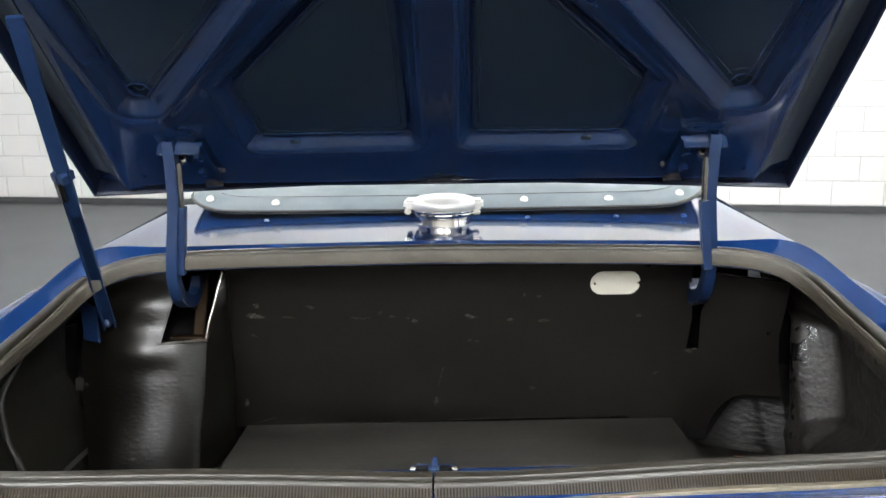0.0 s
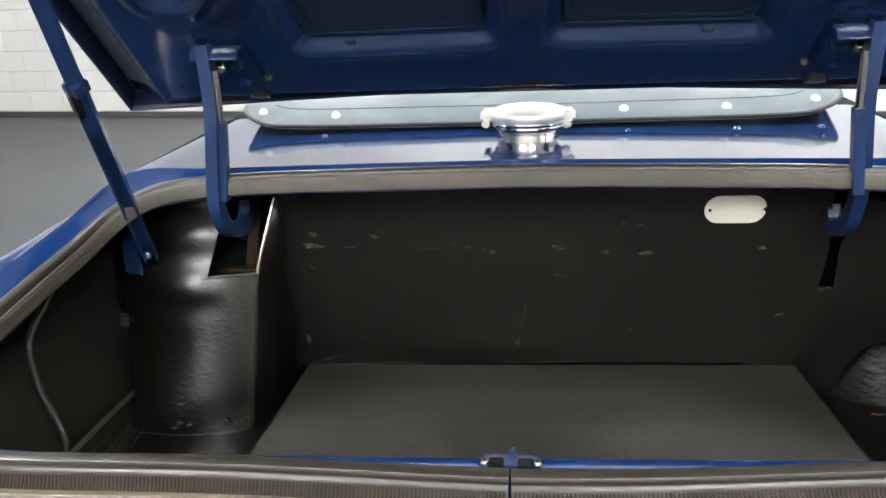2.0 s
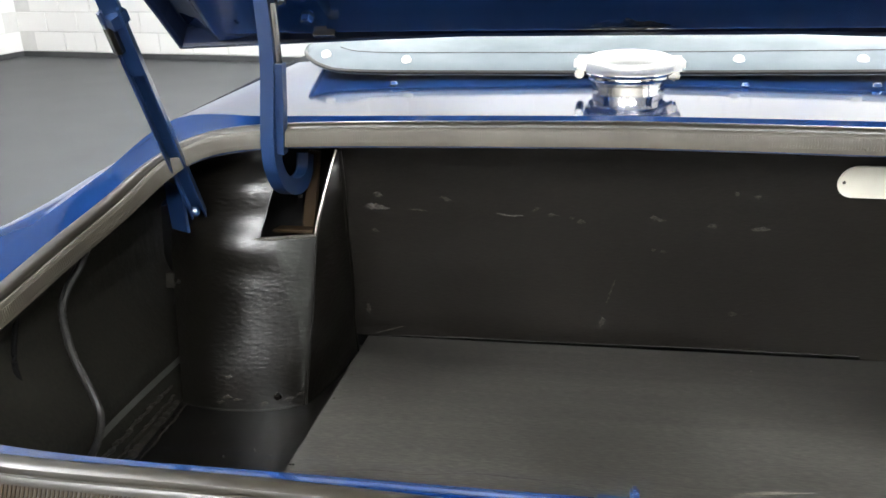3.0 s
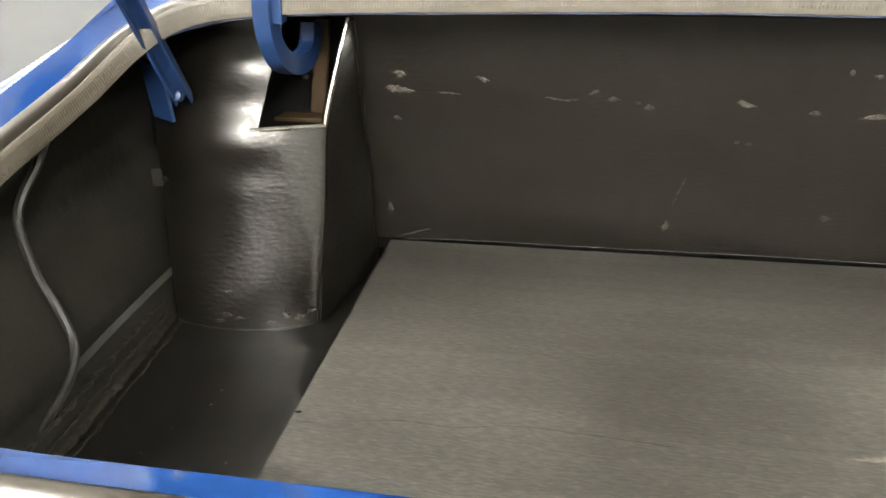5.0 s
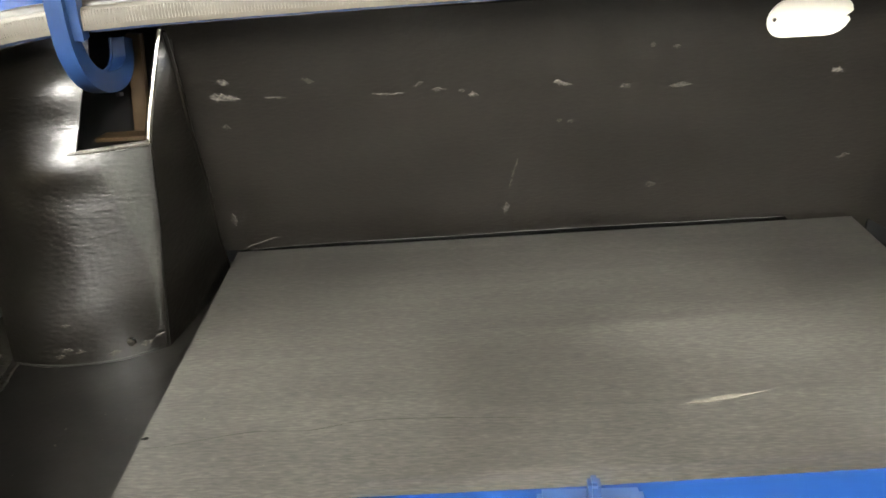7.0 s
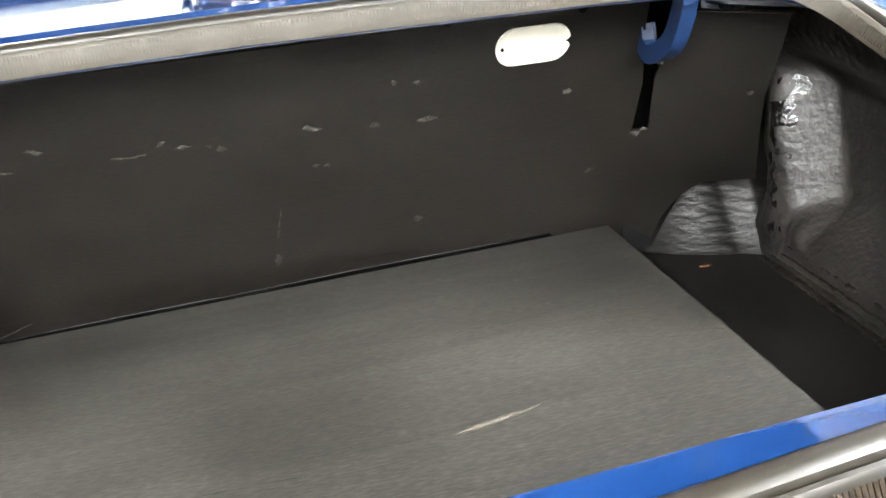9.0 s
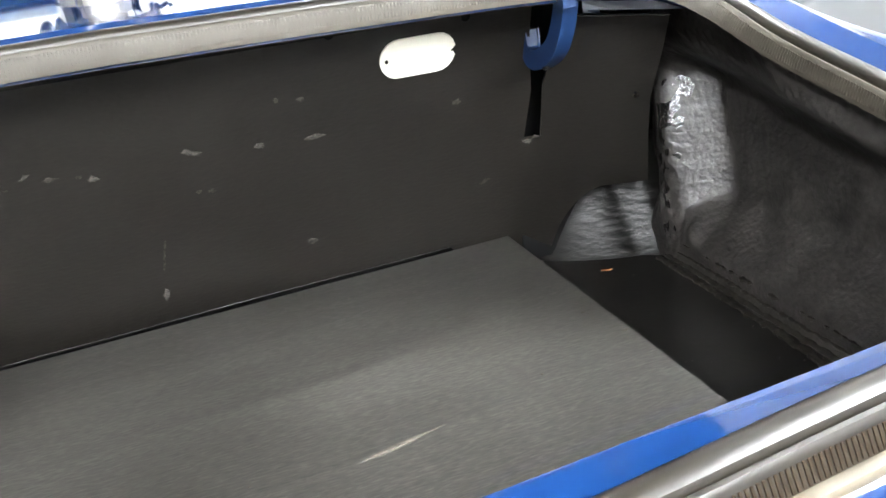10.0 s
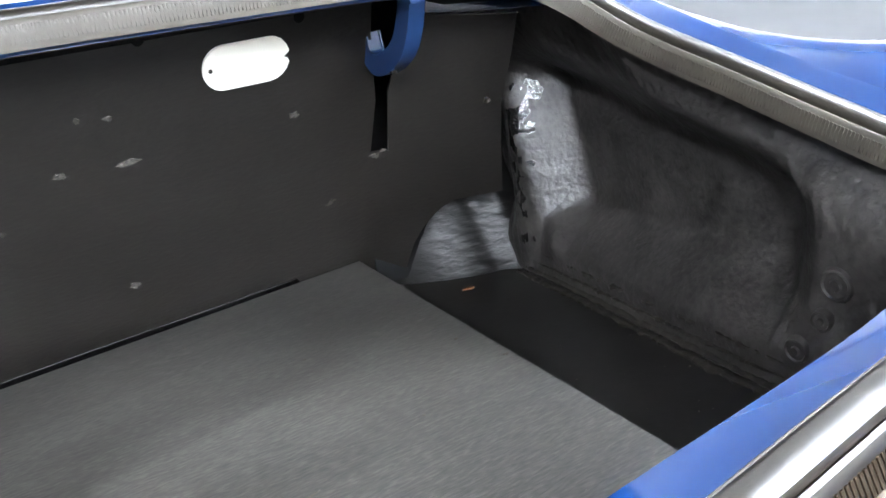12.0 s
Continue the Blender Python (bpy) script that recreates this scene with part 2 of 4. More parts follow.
def sweep(path, profile, up=(0, 0, 1), caps=True, bm=None, scales=None):
    """A closed profile (side, up) carried along a path."""
    bm = bm or bmesh.new()
    n = len(path)
    rows = []
    for i, p in enumerate(path):
        t = (path[min(i + 1, n - 1)] - path[max(i - 1, 0)]).normalized()
        s = t.cross(Vector(up)).normalized()
        u = s.cross(t).normalized()
        k = scales[i] if scales else 1.0
        rows.append([bm.verts.new(p + s * a * k + u * b * k) for a, b in profile])
    m = len(profile)
    for i in range(n - 1):
        for j in range(m):
            bm.faces.new((rows[i][j], rows[i][(j + 1) % m], rows[i + 1][(j + 1) % m], rows[i + 1][j]))
    if caps:
        bm.faces.new(rows[0])
        bm.faces.new(rows[-1][::-1])
    bmesh.ops.recalc_face_normals(bm, faces=bm.faces[:])
    return bm


def circle(r, n=10, sx=1.0, sy=1.0):
    return [(r * sx * math.cos(2 * math.pi * i / n), r * sy * math.sin(2 * math.pi * i / n)) for i in range(n)]


def lathe(profile, n=32, bm=None, m=None):
    """Radius and height pairs turned about z."""
    bm = bm or bmesh.new()
    m = m or Matrix()
    rows = [[m @ Vector((r * math.cos(2 * math.pi * i / n), r * math.sin(2 * math.pi * i / n), z)) for i in range(n)] for r, z in profile]
    loft(rows, bm, close_v=True)
    bmesh.ops.recalc_face_normals(bm, faces=bm.faces[:])
    return bm


def slab(poly, frame_m, t, bevel=0.0, bm=None):
    """A flat plate: outline (a, b) in the plane of frame_m, its front at 0, its back at -t along the third axis."""
    bm = bm or bmesh.new()
    top = [bm.verts.new(frame_m @ Vector((a, b, 0))) for a, b in poly]
    bot = [bm.verts.new(frame_m @ Vector((a, b, -t))) for a, b in poly]
    n = len(poly)
    f = bm.faces.new(top)
    bm.faces.new(bot[::-1])
    for i in range(n):
        bm.faces.new((top[i], bot[i], bot[(i + 1) % n], top[(i + 1) % n]))
    bmesh.ops.recalc_face_normals(bm, faces=bm.faces[:])
    if bevel:
        bmesh.ops.bevel(bm, geom=[e for e in f.edges], offset=bevel, segments=2, affect="EDGES")
    return bm


def block(size, m=None, bevel=0.0, bm=None, segs=2):
    bm = bm or bmesh.new()
    r = bmesh.ops.create_cube(bm, size=1.0, matrix=(m or Matrix()) @ Matrix.Diagonal((*size, 1)))
    if bevel:
        bmesh.ops.bevel(bm, geom=list({e for v in r["verts"] for e in v.link_edges}), offset=bevel, segments=segs, affect="EDGES")
    return bm


def blob(points, r, seed, frame_m, t=0.0006):
    """A thin uneven flake of material with an irregular outline round a stroke of points in the plane of frame_m."""
    rnd = random.Random(seed)
    if len(points) == 1:
        a, b, k = points[0]
        n = 13
        poly = [(a + r * k * (0.55 + 0.75 * rnd.random()) * math.cos(2 * math.pi * i / n),
                 b + r * k * 0.7 * (0.5 + 0.8 * rnd.random()) * math.sin(2 * math.pi * i / n)) for i in range(n)]
    else:
        ax = 0 if max(p[0] for p in points) - min(p[0] for p in points) > max(p[1] for p in points) - min(p[1] for p in points) else 1
        pts = sorted(points, key=lambda p: p[ax] if ax == 0 else -p[1])
        one, two = [], []
        for (a, b, k), (c, d, j) in zip(pts, pts[1:]):
            for f in (0, .33, .67):
                w = (k + (j - k) * f) * r * 0.55
                x, y = a + (c - a) * f, b + (d - b) * f
                for side, out in ((1, one), (-1, two)):
                    u = w * (0.35 + 0.9 * rnd.random())
                    out.append((x, y + side * u) if ax == 0 else (x + side * u, y))
        a, b, k = pts[-1]
        poly = one + [(a + r * k * 0.7, b) if ax == 0 else (a, b - r * k * 0.7)] + two[::-1]
        a, b, k = pts[0]
        poly.append((a - r * k * 0.7, b) if ax == 0 else (a, b + r * k * 0.7))
    return slab(poly, frame_m @ Matrix.Translation((0, 0, t)), t * 0.8)


def smooth(a, b, x):
    t = min(max((x - a) / (b - a), 0), 1)
    return t * t * (3 - 2 * t)


# ---- room ----
def wall_run(name, a, b, height, label, near_courses=0):
    """A block wall from a to b (plan), its face to the room, with painted blocks laid in running bond."""
    a, b = Vector((*a, 0)), Vector((*b, 0))
    d = b - a
    length = d.length
    ang = math.degrees(math.atan2(d.y, d.x))
    me = bpy.data.meshes.new(name)
    bm = block((length, 0.2, height), pose(length / 2, 0.1, height / 2))
    bm.to_mesh(me)
    bm.free()
    me.materials.append(MORTAR)
    wall = new(name, me)
    wall.matrix_world = pose(a.x, a.y, 0, 0, 0, ang)
    tagged(wall, label, "wall", kind="structure")
    bmk = block((0.392, 0.012, 0.192), pose(0, 0, 0), 0.003, segs=1)
    brick = bpy.data.meshes.new("brick")
    bmk.to_mesh(brick)
    bmk.free()
    brick.materials.append(BLOCK)
    rest = bmesh.new()
    courses = int(height / 0.2)
    count = 0
    for c in range(courses):
        x = 0.2 if c % 2 else 0.4
        while x < length - 0.2:
            jig = 0.0012 * math.sin(7.3 * x + 3.1 * c)
            if c < near_courses and count < 300:
                o = new("brick", brick)
                o.parent = wall
                o.location = (x, -0.004 + jig, 0.06 + c * 0.2 + 0.1)
                count += 1
            else:
                block((0.392, 0.012, 0.192), pose(x, -0.004 + jig, 0.06 + c * 0.2 + 0.1), bm=rest)
            x += 0.4
    if len(rest.verts):
        part("bricks", rest, BLOCK, wall, kind="stuff")
    else:
        rest.free()
    sk = part("skirting_band", block((length, 0.014, 0.055), pose(length / 2, -0.005, 0.0275), 0.003), SKIRT, wall)
    return wall


bm = block((13.5, 13.5, 0.1), pose(-1, 2.2, -0.05))
floor = part("floor", bm, EPOXY)
tagged(floor, "smooth grey epoxy-painted workshop floor", "floor", kind="structure")
wall_run("wall_back", (-6.2, 8.3), (6.0, 6.34), CEILING, "white-painted concrete block wall with dark skirting line", 10)
wall_run("wall_left", (-6.45, 5.3), (-6.2, 8.3), CEILING, "white-painted concrete block side wall", 0)
# unseen wall stretch, made dark so the hinge box reflects less light
tagged(part("wall_left_unseen", block((0.2, 9.4, CEILING), pose(-6.55, 0.6, CEILING / 2)), SKIRT), "unseen side wall, dark to dim reflections in the boot", "wall", kind="structure")
wall_run("wall_right", (6.0, 6.34), (5.8, -4.0), CEILING, "white-painted concrete block side wall", 0)
# unseen wall closing the room, its grey set for reflections in the boot
tagged(part("wall_front", block((13.4, 0.2, CEILING), pose(-0.7, -4.1, CEILING / 2)), END_WALL), "unseen end wall, grey set for the light it reflects", "wall", kind="structure")
ceiling = part("ceiling", block((13.5, 13.5, 0.1), pose(-1, 2.2, CEILING + 0.05)), CEIL)
tagged(ceiling, "plain white workshop ceiling", "ceiling", kind="structure")


def ceiling_light(x, y):
    """A suspended tube light: a round opal diffuser between two end caps, hung on wires."""
    t = thing("ceiling_light", pose(x, y, CEILING), "long suspended tube light with a glowing opal diffuser", "ceiling light", "ceiling lights")
    part("diffuser", sweep([Vector((0, -0.81, -HANG)), Vector((0, 0.81, -HANG))], circle(0.055, 16)), TUBE, t, "glowing opal diffuser", smooth=True)
    for e in (-1, 1):
        part("end_cap", sweep([Vector((0, e * 0.811, -HANG)), Vector((0, e * 0.85, -HANG))], circle(0.058, 16)), WHITE, t)
        part("wire", sweep([Vector((0, e * 0.6, -HANG + 0.05)), Vector((0, e * 0.6, 0.0))], circle(0.002, 6), up=(1, 0, 0)), STEEL, t)
    return t


first = ceiling_light(*LAMPS[0])
for x, y in LAMPS[1:]:
    copy_thing(first, pose(x, y, CEILING))

# ---- the car: its own axes, boot board level at z = 0 ----
car = thing("car", CAR, "blue classic open car with its boot lid raised", "car")


SEAL = [(0, .757, .1245), (.20, .759, .1245), (.36, .766, .125), (.46, .781, .126), (.525, .815, .129), (.548, .87, .138), (.553, .95, .154),
        (.549, 1.05, .189), (.539, 1.13, .220), (.512, 1.188, .258), (.457, 1.216, .285), (.36, 1.226, .295), (.18, 1.229, .299), (0, 1.23, .301)]
INNER = [(0, .803, .121), (.19, .805, .121), (.35, .808, .121), (.445, .822, .121), (.508, .850, .123), (.535, .89, .130), (.547, .95, .143),
         (.544, 1.05, .178), (.534, 1.128, .209), (.507, 1.183, .247), (.454, 1.210, .273), (.36, 1.220, .283), (.18, 1.223, .287), (0, 1.224, .289)]
CREASE = [(0, .690, .124), (.20, .692, .124), (.38, .700, .124), (.50, .716, .126), (.57, .755, .132), (.598, .82, .142), (.604, .90, .152),
          (.606, 1.0, .177), (.605, 1.06, .197), (.592, 1.12, .223), (.570, 1.175, .254), (.512, 1.235, .310), (.40, 1.250, .313), (.20, 1.253, .316), (0, 1.254, .318)]


def skewed(points):
    """The tail lip runs a little aslant."""
    return [p + Vector((0, 0.05 * p.x * smooth(0.97, 0.84, p.y), 0)) for p in points]


def rim(half):
    r = spline(half, 5)
    return skewed(r + [Vector((-p.x, p.y, p.z)) for p in r[::-1]][1:])


i_row, s_row, k_row = rim(INNER), rim(SEAL), rim(CREASE)
low = [p + Vector((0, 0, -0.022 if p.y < 0.83 else -0.002)) + (p - s).normalized() * 0.002 for p, s in zip(i_row, s_row)]
i_round = [p + Vector((0, 0, -0.003)) + (p - s) * 0.04 for p, s in zip(i_row, s_row)]
dip = [0.010 * smooth(0.80, 0.90, s.y) * smooth(1.225, 1.17, s.y) for s in s_row]
g1 = [s.lerp(k, 0.30) + Vector((0, 0, -0.010 - d)) for s, k, d in zip(s_row, k_row, dip)]
g2 = [s.lerp(k, 0.42) + Vector((0, 0, -0.012 - d)) for s, k, d in zip(s_row, k_row, dip)]
g3 = [s.lerp(k, 0.93) + Vector((0, 0, -0.002)) for s, k in zip(s_row, k_row)]
bm = loft([low, i_round, i_row, s_row, g1, g2, g3, k_row])
part("boot_surround", bm, BLUE, car, "glossy blue painted gutter round the boot opening", smooth=True)


def deck_z(y):
    return 0.318 + 0.176 * (y - 1.254)


# deck between the boot and the cover
back = [p for p in k_row if p.y > 1.23]
rows = [back]
for f in (0.04, 0.12, 0.25, 0.4, 0.55, 0.7, 0.85, 1.0):
    row = []
    for p in back:
        y = p.y + f * (1.62 - p.y)
        crown = -0.03 * (p.x / 0.5) ** 4 * 0.35
        row.append(Vector((p.x * (1 + 0.02 * f), y, p.z + (deck_z(y) - deck_z(p.y)) + crown * f * 0.3)))
    rows.append(row)
part("rear_deck", loft(rows), BLUE, car, "glossy blue rear deck reflecting the white room", smooth=True)


def quarter(side):
    """Rear wing: from the crease outward over the shoulder and down."""
    line = [Vector((.512 * (1 + 0.02 * min(1, (y - 1.235) / .385)), y, .310 + deck_z(min(y, 1.7)) - deck_z(1.235))) for y in (2.25, 1.9, 1.7, 1.55, 1.4, 1.3)]
    line += spline([(.512, 1.235, .310), (.570, 1.175, .254), (.592, 1.12, .223), (.605, 1.06, .197), (.606, 1.0, .177), (.604, .90, .152), (.598, .82, .142), (.57, .755, .132), (.545, .735, .130)], 6)
    rows = [[] for _ in range(12)]
    for p in line:
        ez = 0.197 + 0.10 * max(0.0, p.y - 1.1) - 0.10 * max(0.0, 0.95 - p.y)
        end = smooth(0.74, 0.90, p.y)
        ex = 0.585 + 0.08 * end
        for k, f in enumerate((0, .06, .2, .4, .6, .8, 1.0)):
            lift = 0.007 * math.sin(math.pi * f) * (1 if p.y < 1.2 else 0.3)
            rows[k].append(Vector((p.x + (ex - p.x) * f, p.y, p.z + (ez - p.z) * f + lift - 0.004 * min(1, f / .06))))
        for k, (dx, dz) in enumerate(((.020, -.012), (.042, -.05), (.055, -.13), (.055, -.28), (.02, -.50))):
            rows[7 + k].append(Vector((ex + dx * (0.3 + 0.7 * end), p.y, ez + dz)))
    rows = [[Vector((side * q.x, q.y + side * 0.05 * q.x * smooth(0.97, 0.84, q.y), q.z)) for q in r] for r in rows]
    bm = loft(rows)
    bmesh.ops.recalc_face_normals(bm, faces=bm.faces[:])
    return part("rear_wing", bm, BLUE, car, "glossy blue rear wing", smooth=True)


quarter(1)
quarter(-1)
front = [p for p in k_row if p.y < 0.735 + 0.05 * p.x]
front = sorted(front, key=lambda p: p.x)
rows = [[p + Vector((0, dy, dz)) for p in front] for dy, dz in ((0, 0), (-.006, -.003), (-.010, -.012), (-.011, -.05), (-.005, -.2), (.02, -.42))]
part("rear_panel", loft(rows), BLUE, car, "glossy blue rear panel below the boot lip", smooth=True)
bm = sweep([p + Vector((0, -0.012, -0.03)) for p in front], circle(0.006, 8), caps=True)
part("rear_trim", bm, STEEL, car, "polished metal trim strip", smooth=True)

# weatherstrip: a rubber bead on a ribbed clip, with its joint behind the latch
path = s_row[:]
path[0] = path[0] + Vector((0.0009, 0, 0))
path[-1] = path[-1] + Vector((-0.0009, 0, 0))
wav = []
for i, p in enumerate(path):
    k = 0.0 if p.y > 0.8 else -0.0034 * math.exp(-((p.x - 0.05) / 0.22) ** 2) + 0.0014 * math.sin(14 * p.x - 2.0) * smooth(0.50, 0.35, abs(p.x))
    wav.append(p + Vector((0, k * 0.8, k)))
bead = [(-.0127, -.013), (-.0126, .0040), (-.0122, .0054), (-.0124, .0066), (-.0120, .0086), (-.0106, .0112), (-.0076, .0127), (-.0030, .0130), (.0012, .0126), (.0040, .0112), (.0050, .0086), (.0047, .0070),
        (.0062, .0084), (.0084, .0080), (.0098, .0062), (.0100, .0042), (.0138, -.0060), (.0138, -.013)]
flange = [(.0136, -.0062), (.0160, -.0060), (.0195, -.0068), (.0207, -.0088), (.0207, -.013), (.0136, -.013)]
lip = [(-.0166, -.013), (-.0180, -.003), (-.0172, .0046), (-.0154, .0064), (-.0128, .0062), (-.0128, -.013)]
strip = part("weatherstrip", sweep(wav, bead), RUBBER, car, "dusty beige-grey rubber weatherstrip with a joint", smooth=True)
part("inner_lip", sweep(wav, lip), INNER_LIP, strip, "dusty grey ribbed inner lip", smooth=True)
part("clip_flange", sweep(wav, flange), FLANGE, strip, "pale tan lower edge of the strip", smooth=True)
ribs, ribs_in = bmesh.new(), bmesh.new()
dist = [0.0]
for a, b in zip(wav, wav[1:]):
    dist.append(dist[-1] + (b - a).length)
fine = resample(wav, int(dist[-1] / 0.0028))
for i in range(1, len(fine) - 1):
    t = (fine[i + 1] - fine[i - 1]).normalized()
    s = t.cross(Vector((0, 0, 1))).normalized()
    u = s.cross(t)
    for off, up, tgt in ((0.0121, -0.0009, ribs), (-0.0177, -0.0030, ribs_in)):
        c = fine[i] + s * off + u * up
        m = Matrix((t, s, u)).transposed().to_4x4()
        m.translation = c
        block((0.0013, 0.0008, 0.0120) if off < 0 else (0.0014, 0.0098, 0.0009), m @ (pose(0, 0, 0) if off < 0 else pose(0, 0, 0, -69.6, 0, 0)), bm=tgt)
part("weatherstrip_ribs", ribs, RIB, strip, "fine metal ribs of the clip", kind="stuff")
part("weatherstrip_ribs", ribs_in, INNER_LIP, strip, "fine moulded ribs", kind="stuff")

# boot latch on the lip
latch = part("boot_latch", block((0.042, 0.022, 0.008), pose(0, 0.781, 0.126), 0.002), HINGE, car, "blue painted latch on the boot lip")
part("striker", block((0.005, 0.008, 0.016), pose(0.001, 0.784, 0.131), 0.0015), HINGE, latch, "worn blue striker post")
for sx in (-1, 1):
    part("slot", block((0.011, 0.012, 0.005), pose(sx * 0.0105, 0.776, 0.1292), 0.001), DARK, latch)
    part("screw", lathe([(0.0, 0.002), (0.003, 0.0018), (0.004, 0.0)], 10, m=pose(sx * 0.0185, 0.776, 0.130)), STEEL, latch)

# ---- filler cap on the deck ----
cap_at = pose(0, 1.388, deck_z(1.388) - 0.006, 8, 0, 0)
cap = part("filler_cap", lathe([(0.0, -0.01), (0.047, -0.01), (0.047, 0.001), (0.0450, 0.003), (0.0432, 0.004), (0.0428, 0.012), (0.0420, 0.017), (0.0428, 0.021)], 40, m=cap_at), CHROME, car, "polished chrome fuel filler neck", smooth=True)
part("neck_ring", lathe([(0.041, 0.019), (0.0468, 0.020), (0.048, 0.023), (0.0468, 0.026), (0.041, 0.027)], 40, m=cap_at), CHROME, cap, "chrome sealing ring", smooth=True)
part("lid", lathe([(0.0505, 0.0300), (0.0535, 0.0325), (0.0545, 0.0380), (0.0535, 0.0425), (0.0500, 0.0460), (0.042, 0.0495), (0.028, 0.0518), (0.014, 0.0528), (0.0, 0.0530)], 48, m=cap_at), ALLOY, cap, "satin alloy flip-top filler lid", smooth=True)
part("lid_skirt", lathe([(0.043, 0.0245), (0.0480, 0.0250), (0.0505, 0.0268), (0.0515, 0.0290), (0.0505, 0.0305)], 48, m=cap_at), CHROME, cap, "polished lower edge of the filler lid", smooth=True)
part("hinge_ear", block((0.030, 0.046, 0.014), cap_at @ pose(-0.0495, 0, 0.039), 0.004), ALLOY, cap, "alloy hinge ear", smooth=True)
part("hinge_pin", sweep([cap_at @ Vector((-0.0575, -0.022, 0.029)), cap_at @ Vector((-0.0575, 0.022, 0.029))], circle(0.0058, 10), up=(0, 0, 1)), CHROME, cap, smooth=True)
part("latch_ear", block((0.030, 0.040, 0.015), cap_at @ pose(0.0495, 0, 0.038), 0.004), ALLOY, cap, "alloy latch ear", smooth=True)
part("latch_hook", block((0.016, 0.026, 0.012), cap_at @ pose(0.0515, 0, 0.026, 0, 25, 0), 0.003), CHROME, cap, smooth=True)

# ---- cover over the cockpit ----
hem = spline([(-.50, 1.78, .415), (-.475, 1.60, .405), (-.45, 1.50, .388), (-.415, 1.468, .371), (-.36, 1.458, .3635), (-.18, 1.455, .3625), (0, 1.455, .3625), (.18, 1.455, .3635), (.36, 1.458, .3655),
              (.415, 1.468, .373), (.45, 1.50, .388), (.475, 1.60, .405), (.50, 1.78, .415)], 6)
rows = []
for dy, dz, sx in ((0, -.004, 1), (.003, .003, .998), (.02, .014, .985), (.05, .029, .96), (.10, .046, .93), (.2, .066, .9), (.45, .085, .85), (.8, .085, .85)):
    rows.append([Vector((p.x * sx, min(p.y + dy, 2.25), p.z + dz)) for p in hem])
bm = loft(rows)
cover = part("cockpit_cover", bm, COVER, car, "grey vinyl cockpit cover fixed with snap studs", smooth=True)
part("hem", sweep(hem, circle(0.003, 6)), RUBBER_DARK, cover, "dark rolled edge", smooth=True)
seam = [Vector((p.x * 0.97, p.y + 0.045, p.z + 0.026)) for p in hem[18:-18]]
part("seam", sweep(seam, circle(0.0012, 6)), RUBBER_DARK, cover, "stitched seam", smooth=True)
for x in (-.42, -.30, .14, .288, .415):
    e = 0.010 if abs(x) > 0.4 else 0.0
    m = pose(x * 0.99, 1.478 + e, .378 + e * 0.8, 55, 0, 0)
    part("snap_stud", lathe([(0.0, 0.005), (0.004, 0.0046), (0.0068, 0.003), (0.0075, 0.0)], 16, m=m), SNAP, cover, "shiny snap stud", smooth=True)
for x in (-.30, .14, .288, .40):
    part("deck_stud", lathe([(0.0, 0.004), (0.004, 0.0036), (0.006, 0.0)], 12, m=pose(x, 1.42, deck_z(1.42), 8, 0, 0)), BLUE, car, smooth=True)
# unseen black block added for the body forward of the deck, under the cover
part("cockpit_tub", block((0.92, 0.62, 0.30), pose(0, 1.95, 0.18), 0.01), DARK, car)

# ---- boot interior ----
PLANE = Matrix(((1, 0, 0, 0), (0, -0.55, -0.876, 1.45), (0, 1, -0.482, 0), (0, 0, 0, 1)))
def bend(x, z):
    """The trim board is bent back round the right-hand corner."""
    d = min(max(x - .389, 0), .023)
    turn = d * d / .046 + max(0, x - .412)
    return PLANE @ Vector((x, z, 0)) + Vector((0, -0.35 * turn, 0))


LEFT_PART = [(-.376, -.015), (-.34, -.014), (-.15, -.006), (.0, -.003), (.15, .001), (.31, .004), (.33, -.02), (.389, -.037), (.389, .1305), (.393, .134), (.394, .187), (.384, .25), (.381, .315), (-.335, .315), (-.352, .13)]
RIGHT_PART = [(.412, -.0405), (.444, -.042), (.447, -.02), (.451, .004), (.458, .022), (.467, .037), (.477, .047), (.490, .053), (.543, .052), (.529, .115), (.521, .16), (.521, .211), (.519, .247), (.420, .261), (.410, .215), (.406, .193), (.411, .138), (.412, .1295)]
bm = bmesh.new()
lv = [bm.verts.new(bend(*q)) for q in LEFT_PART]
rv = [bm.verts.new(bend(*q)) for q in RIGHT_PART]
bm.faces.new(lv)
bm.faces.new(rv)
mids = [(bm.verts.new(bend(x, -.037 - .0035 * (x - .389) / .023)), bm.verts.new(bend(x, .1305 - .001 * (x - .389) / .023))) for x in (.393, .397, .401, .405, .409)]
cols = [(lv[7], lv[8])] + mids + [(rv[0], rv[-1])]
for (a, b), (c, d) in zip(cols, cols[1:]):
    bm.faces.new((a, c, d, b))
bmesh.ops.recalc_face_normals(bm, faces=bm.faces[:])
bm.normal_update()
if bm.faces[0].normal.y > 0:
    bmesh.ops.reverse_faces(bm, faces=bm.faces[:])
bulkhead = part("bulkhead_panel", thick(bm, 0.004), TRIM, car, "black-brown trim board with old glue scuffs, bent round the corner")
# thin rod, paler than the board, along its lower edge
part("bottom_edge", sweep([PLANE @ Vector((-.335 + .645 * i / 12, -.0138 + .0178 * (i / 12) ** 0.7 + 0.0006 * math.sin(i), 0.001)) for i in range(13)], circle(0.0004, 6)), CABLE, bulkhead, "thin paler line along the lower edge")
RIGHT = Matrix(((1, 0, 0, 0), (-0.35, -0.55, -0.876, 1.45 + 0.14), (0, 1, -0.482, 0), (0, 0, 0, 1)))
